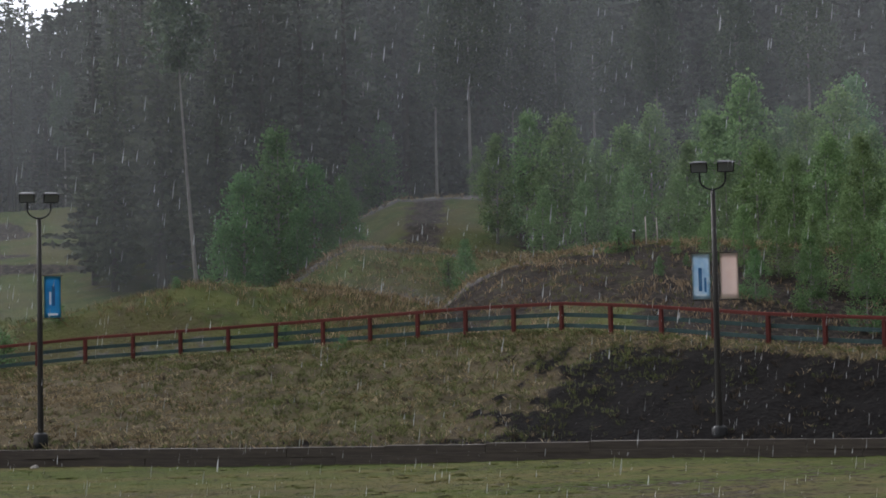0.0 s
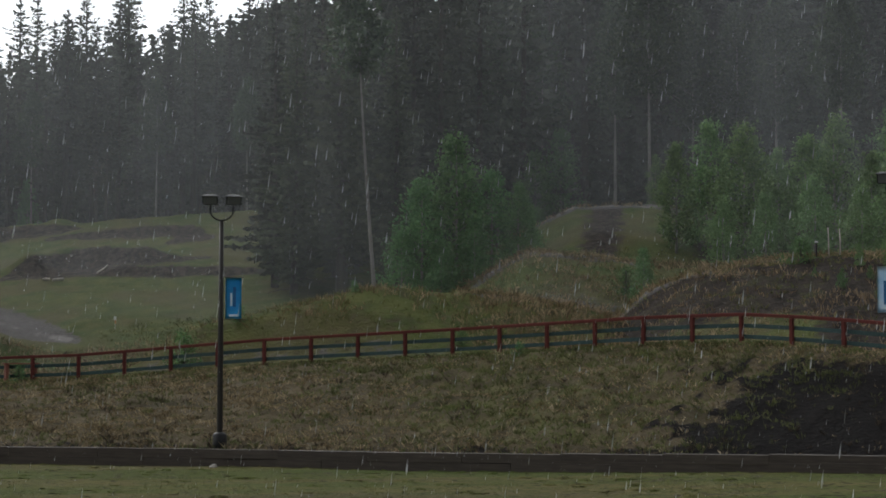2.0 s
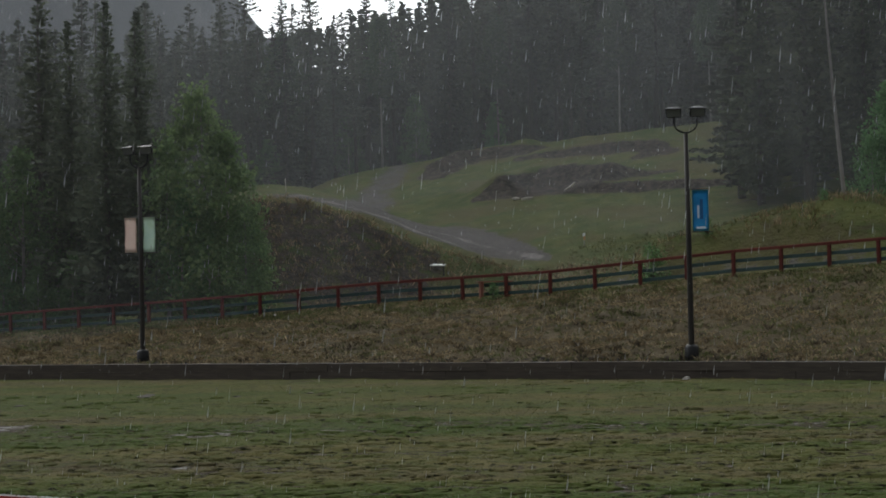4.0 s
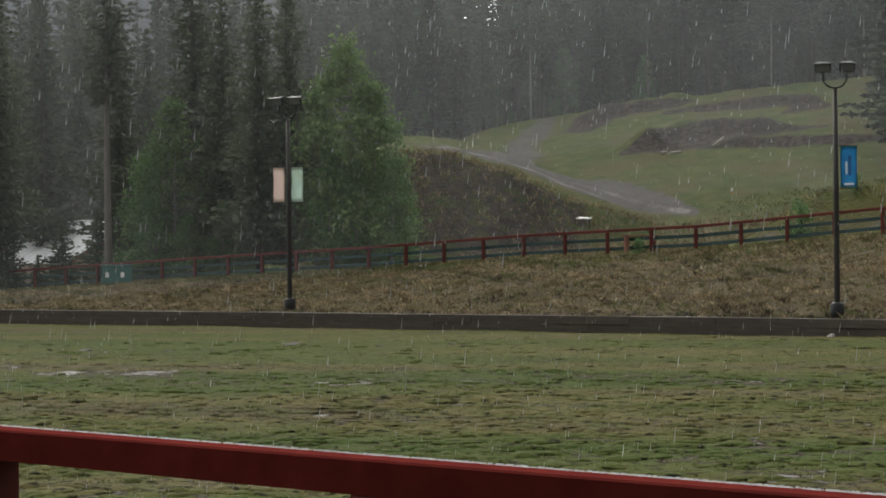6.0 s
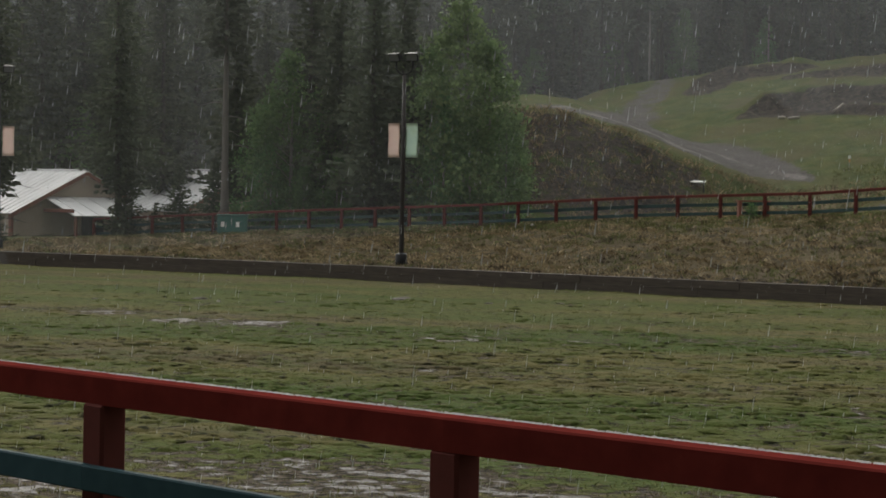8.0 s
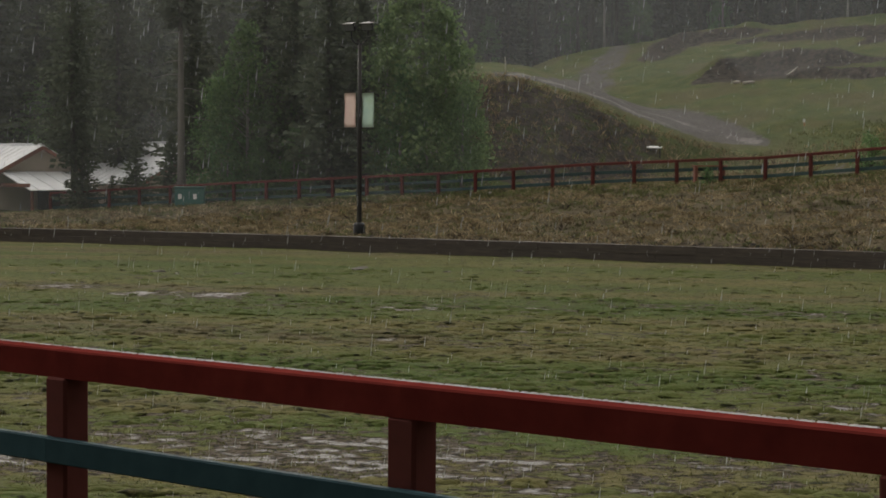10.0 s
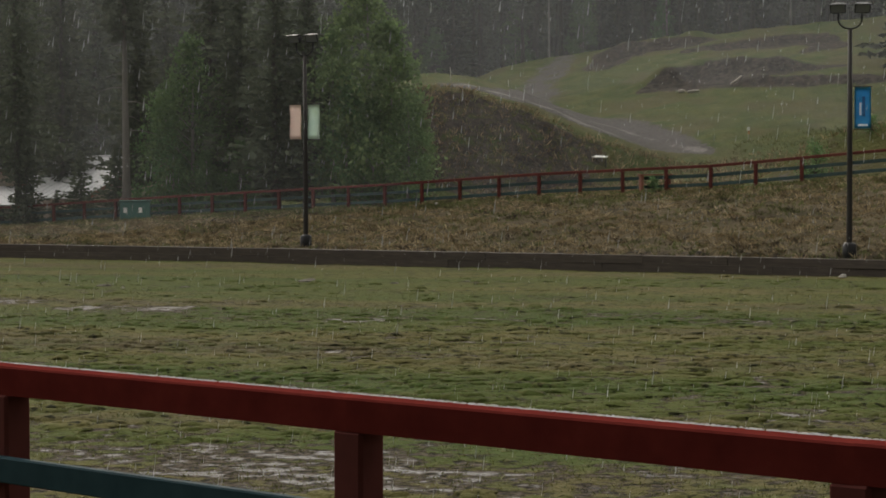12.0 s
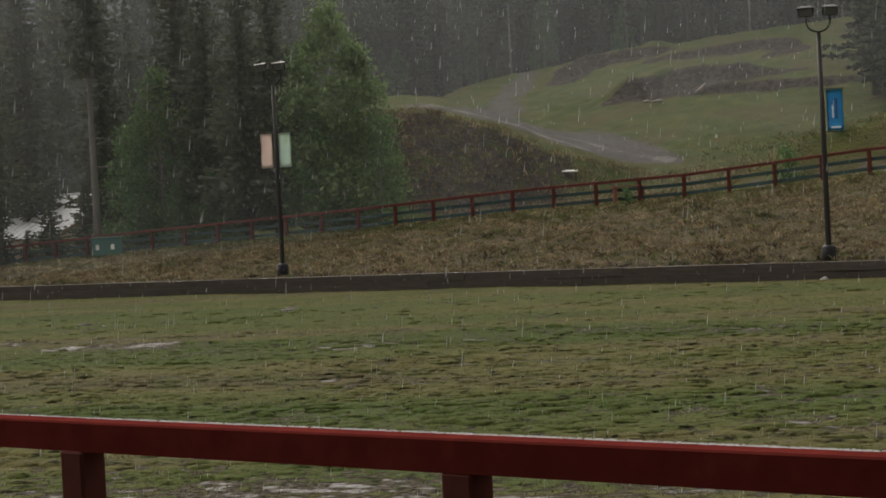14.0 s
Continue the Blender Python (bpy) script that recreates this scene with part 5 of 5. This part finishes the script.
def plain_stake(x, y, high, group, label="thin bleached wooden stake stuck in the ground"):
    s = thing("wooden_stake", rest(x, y, rnd.uniform(0, 90)), label, "stake", group)
    bm = bmesh.new()
    tube(bm, [(0, 0, -0.3), (0.02, 0.01, high * 0.5), (0.0, 0.03, high)], [0.03, 0.028, 0.022], 6)
    part("shaft", fix(bm), pale_wood, s)


for az, d, high in ((18.03, 82.5, 1.2), (18.35, 82.6, 1.15), (-11.9, 104, 1.0), (-10.2, 118, 0.8)):
    plain_stake(*polar(az, d), high, "wooden stakes")


def log(x, y, turn, tilt, length):
    s = thing("bleached_log", rest(x, y, turn), "short bleached log lying on the bare track", "log", "logs")
    bm = bmesh.new()
    tube(bm, [(-length / 2, 0, 0.08), (0, 0.04, 0.12 + tilt * 0.3), (length / 2, 0, 0.1 + tilt)], [0.07, 0.09, 0.06], 7)
    part("wood", fix(bm), pale_wood, s)


for az, d, turn, tilt, ln in ((-3.43, 118.7, 20, 0.5, 0.7), (-4.7, 118.6, 6, 0.05, 0.7), (-5.05, 118.9, -12, 0.0, 0.45)):
    log(*polar(az, d), turn, tilt, ln)


def lump(name, label, category, group, x, y, size, mat, seed, flat=0.5):
    """An uneven lump of earth or stone, half sunk."""
    bm = bmesh.new()
    bmesh.ops.create_icosphere(bm, subdivisions=2, radius=0.5)
    for v in bm.verts:
        k = 1 + 0.45 * noise.noise(v.co * 3.1 + Vector((seed * 3.3, seed, 0)))
        v.co = Vector((v.co.x * k, v.co.y * k * 0.8, v.co.z * k * flat))
    s = part(name, bm, mat)
    s.matrix_basis = rest(x, y, seed * 47, size, 0.05 * size)
    tagged(s, label, category, group)


for k, (x, y, size) in enumerate(((-21.1, 51.8, 0.55), (-15.8, 54.7, 0.8), (-13.0, 54.2, 0.4), (-18.4, 51.2, 0.35), (-11.0, 55.0, 0.3), (-23.6, 50.0, 0.3))):
    lump("earth_clod", "dark wet clod of earth on the field", "clod", "clods on the field", x, y, size, clod_mat, k + 1, 0.3)
for k, (x, y, size) in enumerate(((-0.15, 59.25, 0.28), (-17.2, 78.9, 0.28), (-20.2, 51.0, 0.16))):
    lump("pale_stone", "small pale stone lying on the ground", "stone", "pale stones", x, y, size, stone_pale, k + 20, 0.7)


def rain(name, label, n, near, far, long, wide, spread, seed):
    """Drops in the air, drawn out by their fall."""
    r = np.random.default_rng(seed)
    az, d = np.radians(r.uniform(-30, 27, n)), near + (far - near) * r.uniform(0, 1, n) ** spread
    x, y = d * np.sin(az), d * np.cos(az)
    z = 2.95 + d * r.uniform(-0.19, 0.23, n)
    keep = z > land(x, y)[0] + 0.1
    x, y, z, d = x[keep], y[keep], z[keep], d[keep]
    n = len(x)
    ln, w = long * r.uniform(0.4, 1.3, n), wide * r.uniform(0.5, 1.3, n)
    a = r.uniform(0, 3.14, n)
    side = np.stack([np.cos(a) * w, np.sin(a) * w, 0 * w], 1)
    top, mid, low = np.stack([x + ln * 0.12, y, z + ln], 1), np.stack([x, y, z], 1), np.stack([x - ln * 0.05, y, z - ln * 0.4], 1)
    v = np.stack([top, mid + side, low, mid - side], 1).reshape(-1, 3)
    ob = linked(name, mesh_of(name, v, np.arange(4 * n).reshape(-1, 4), rain_water), rain_water)
    tagged(ob, label, "rain", kind="stuff")


rain("rain", "pale streaks of falling rain and sleet", 10500, 8, 62, 0.05, 0.0036, 1.1, 9)


def rail_drops(n=5200, seed=77):
    """Rain that beads and splashes along the back edge of the near rail's wet top."""
    r = np.random.default_rng(seed)
    along, out = np.array(NEAR_DIR), np.array((-NEAR_DIR.y, NEAR_DIR.x, 0.0))
    p0, p1 = np.array(near_posts[0]), np.array(near_posts[-1])
    c = p0 + (p1 - p0) * r.uniform(0, 1, (n, 1)) + out * r.uniform(0.036, 0.05, (n, 1)) + np.array((0, 0, 0.963 + 0.054))
    size = r.uniform(0.002, 0.0042, (n, 1))
    ends = [c - along * size * 2.2, c + along * size * 2.2, c - out * size, c + out * size, c + np.array((0, 0, 1.0)) * size * 1.5]
    v = np.stack(ends, 1).reshape(-1, 3)
    k = np.arange(n)[:, None] * 5
    faces = np.concatenate([k + np.array([q]) for q in ((0, 2, 4), (2, 1, 4), (1, 3, 4), (3, 0, 4))])
    tagged(linked("rail_drops", mesh_of("rail_drops", v, faces, rain_water), rain_water), "pale rain drops beading along the wet red rail", "rain", kind="stuff")


rail_drops()


def rain_veil(d, seed):
    """One waving translucent sheet hung across the valley, standing in for rain haze."""
    bm = bmesh.new()
    n, m = 90, 12
    rows = []
    for i in range(n + 1):
        az = -42 + 82 * i / n
        wave = 3.0 * math.sin(i * 0.31 + seed) + 1.5 * math.sin(i * 0.83 + 2 * seed)
        rows.append([bm.verts.new((*polar(az, d + wave - (5.5 + wave) * float(smooth((-11 - az) / 3)) * (d < 90) + 0.8 * math.sin(k * 1.3 + seed)), -1 + 46 * k / m)) for k in range(m + 1)])
    for p, q in zip(rows, rows[1:]):
        for k in range(m):
            bm.faces.new((p[k], q[k], q[k + 1], p[k + 1])).smooth = True
    tagged(part("rain_veil", bm, haze_film), "thin translucent sheet standing in for rain haze before the trees", "rain", kind="stuff")


for k, d in enumerate((86.5, 104, 122, 143)):
    rain_veil(d, 1.7 * k)


# ---- behind the camera: unseen log wall and eave, added to block sky light ----
def sky_block_wall():
    w = thing("wall_lodge", Matrix(), "unseen dark timber wall added behind the camera to block sky light", "wall", kind="structure")
    for k in range(24):
        bm = bmesh.new()
        box(bm, (30, 0.22, 0.338), pose(-9.5, -3.2, 1.3 + 0.17 + 0.34 * k), 0.02)
        part("log", bm, shade_dark, w)
    bm = bmesh.new()
    box(bm, (32, 6.0, 0.25), pose(-9.5, -1.6, 8.9, 14, 0, 0), 0.02)
    part("eave", bm, shade_dark, w)


sky_block_wall()
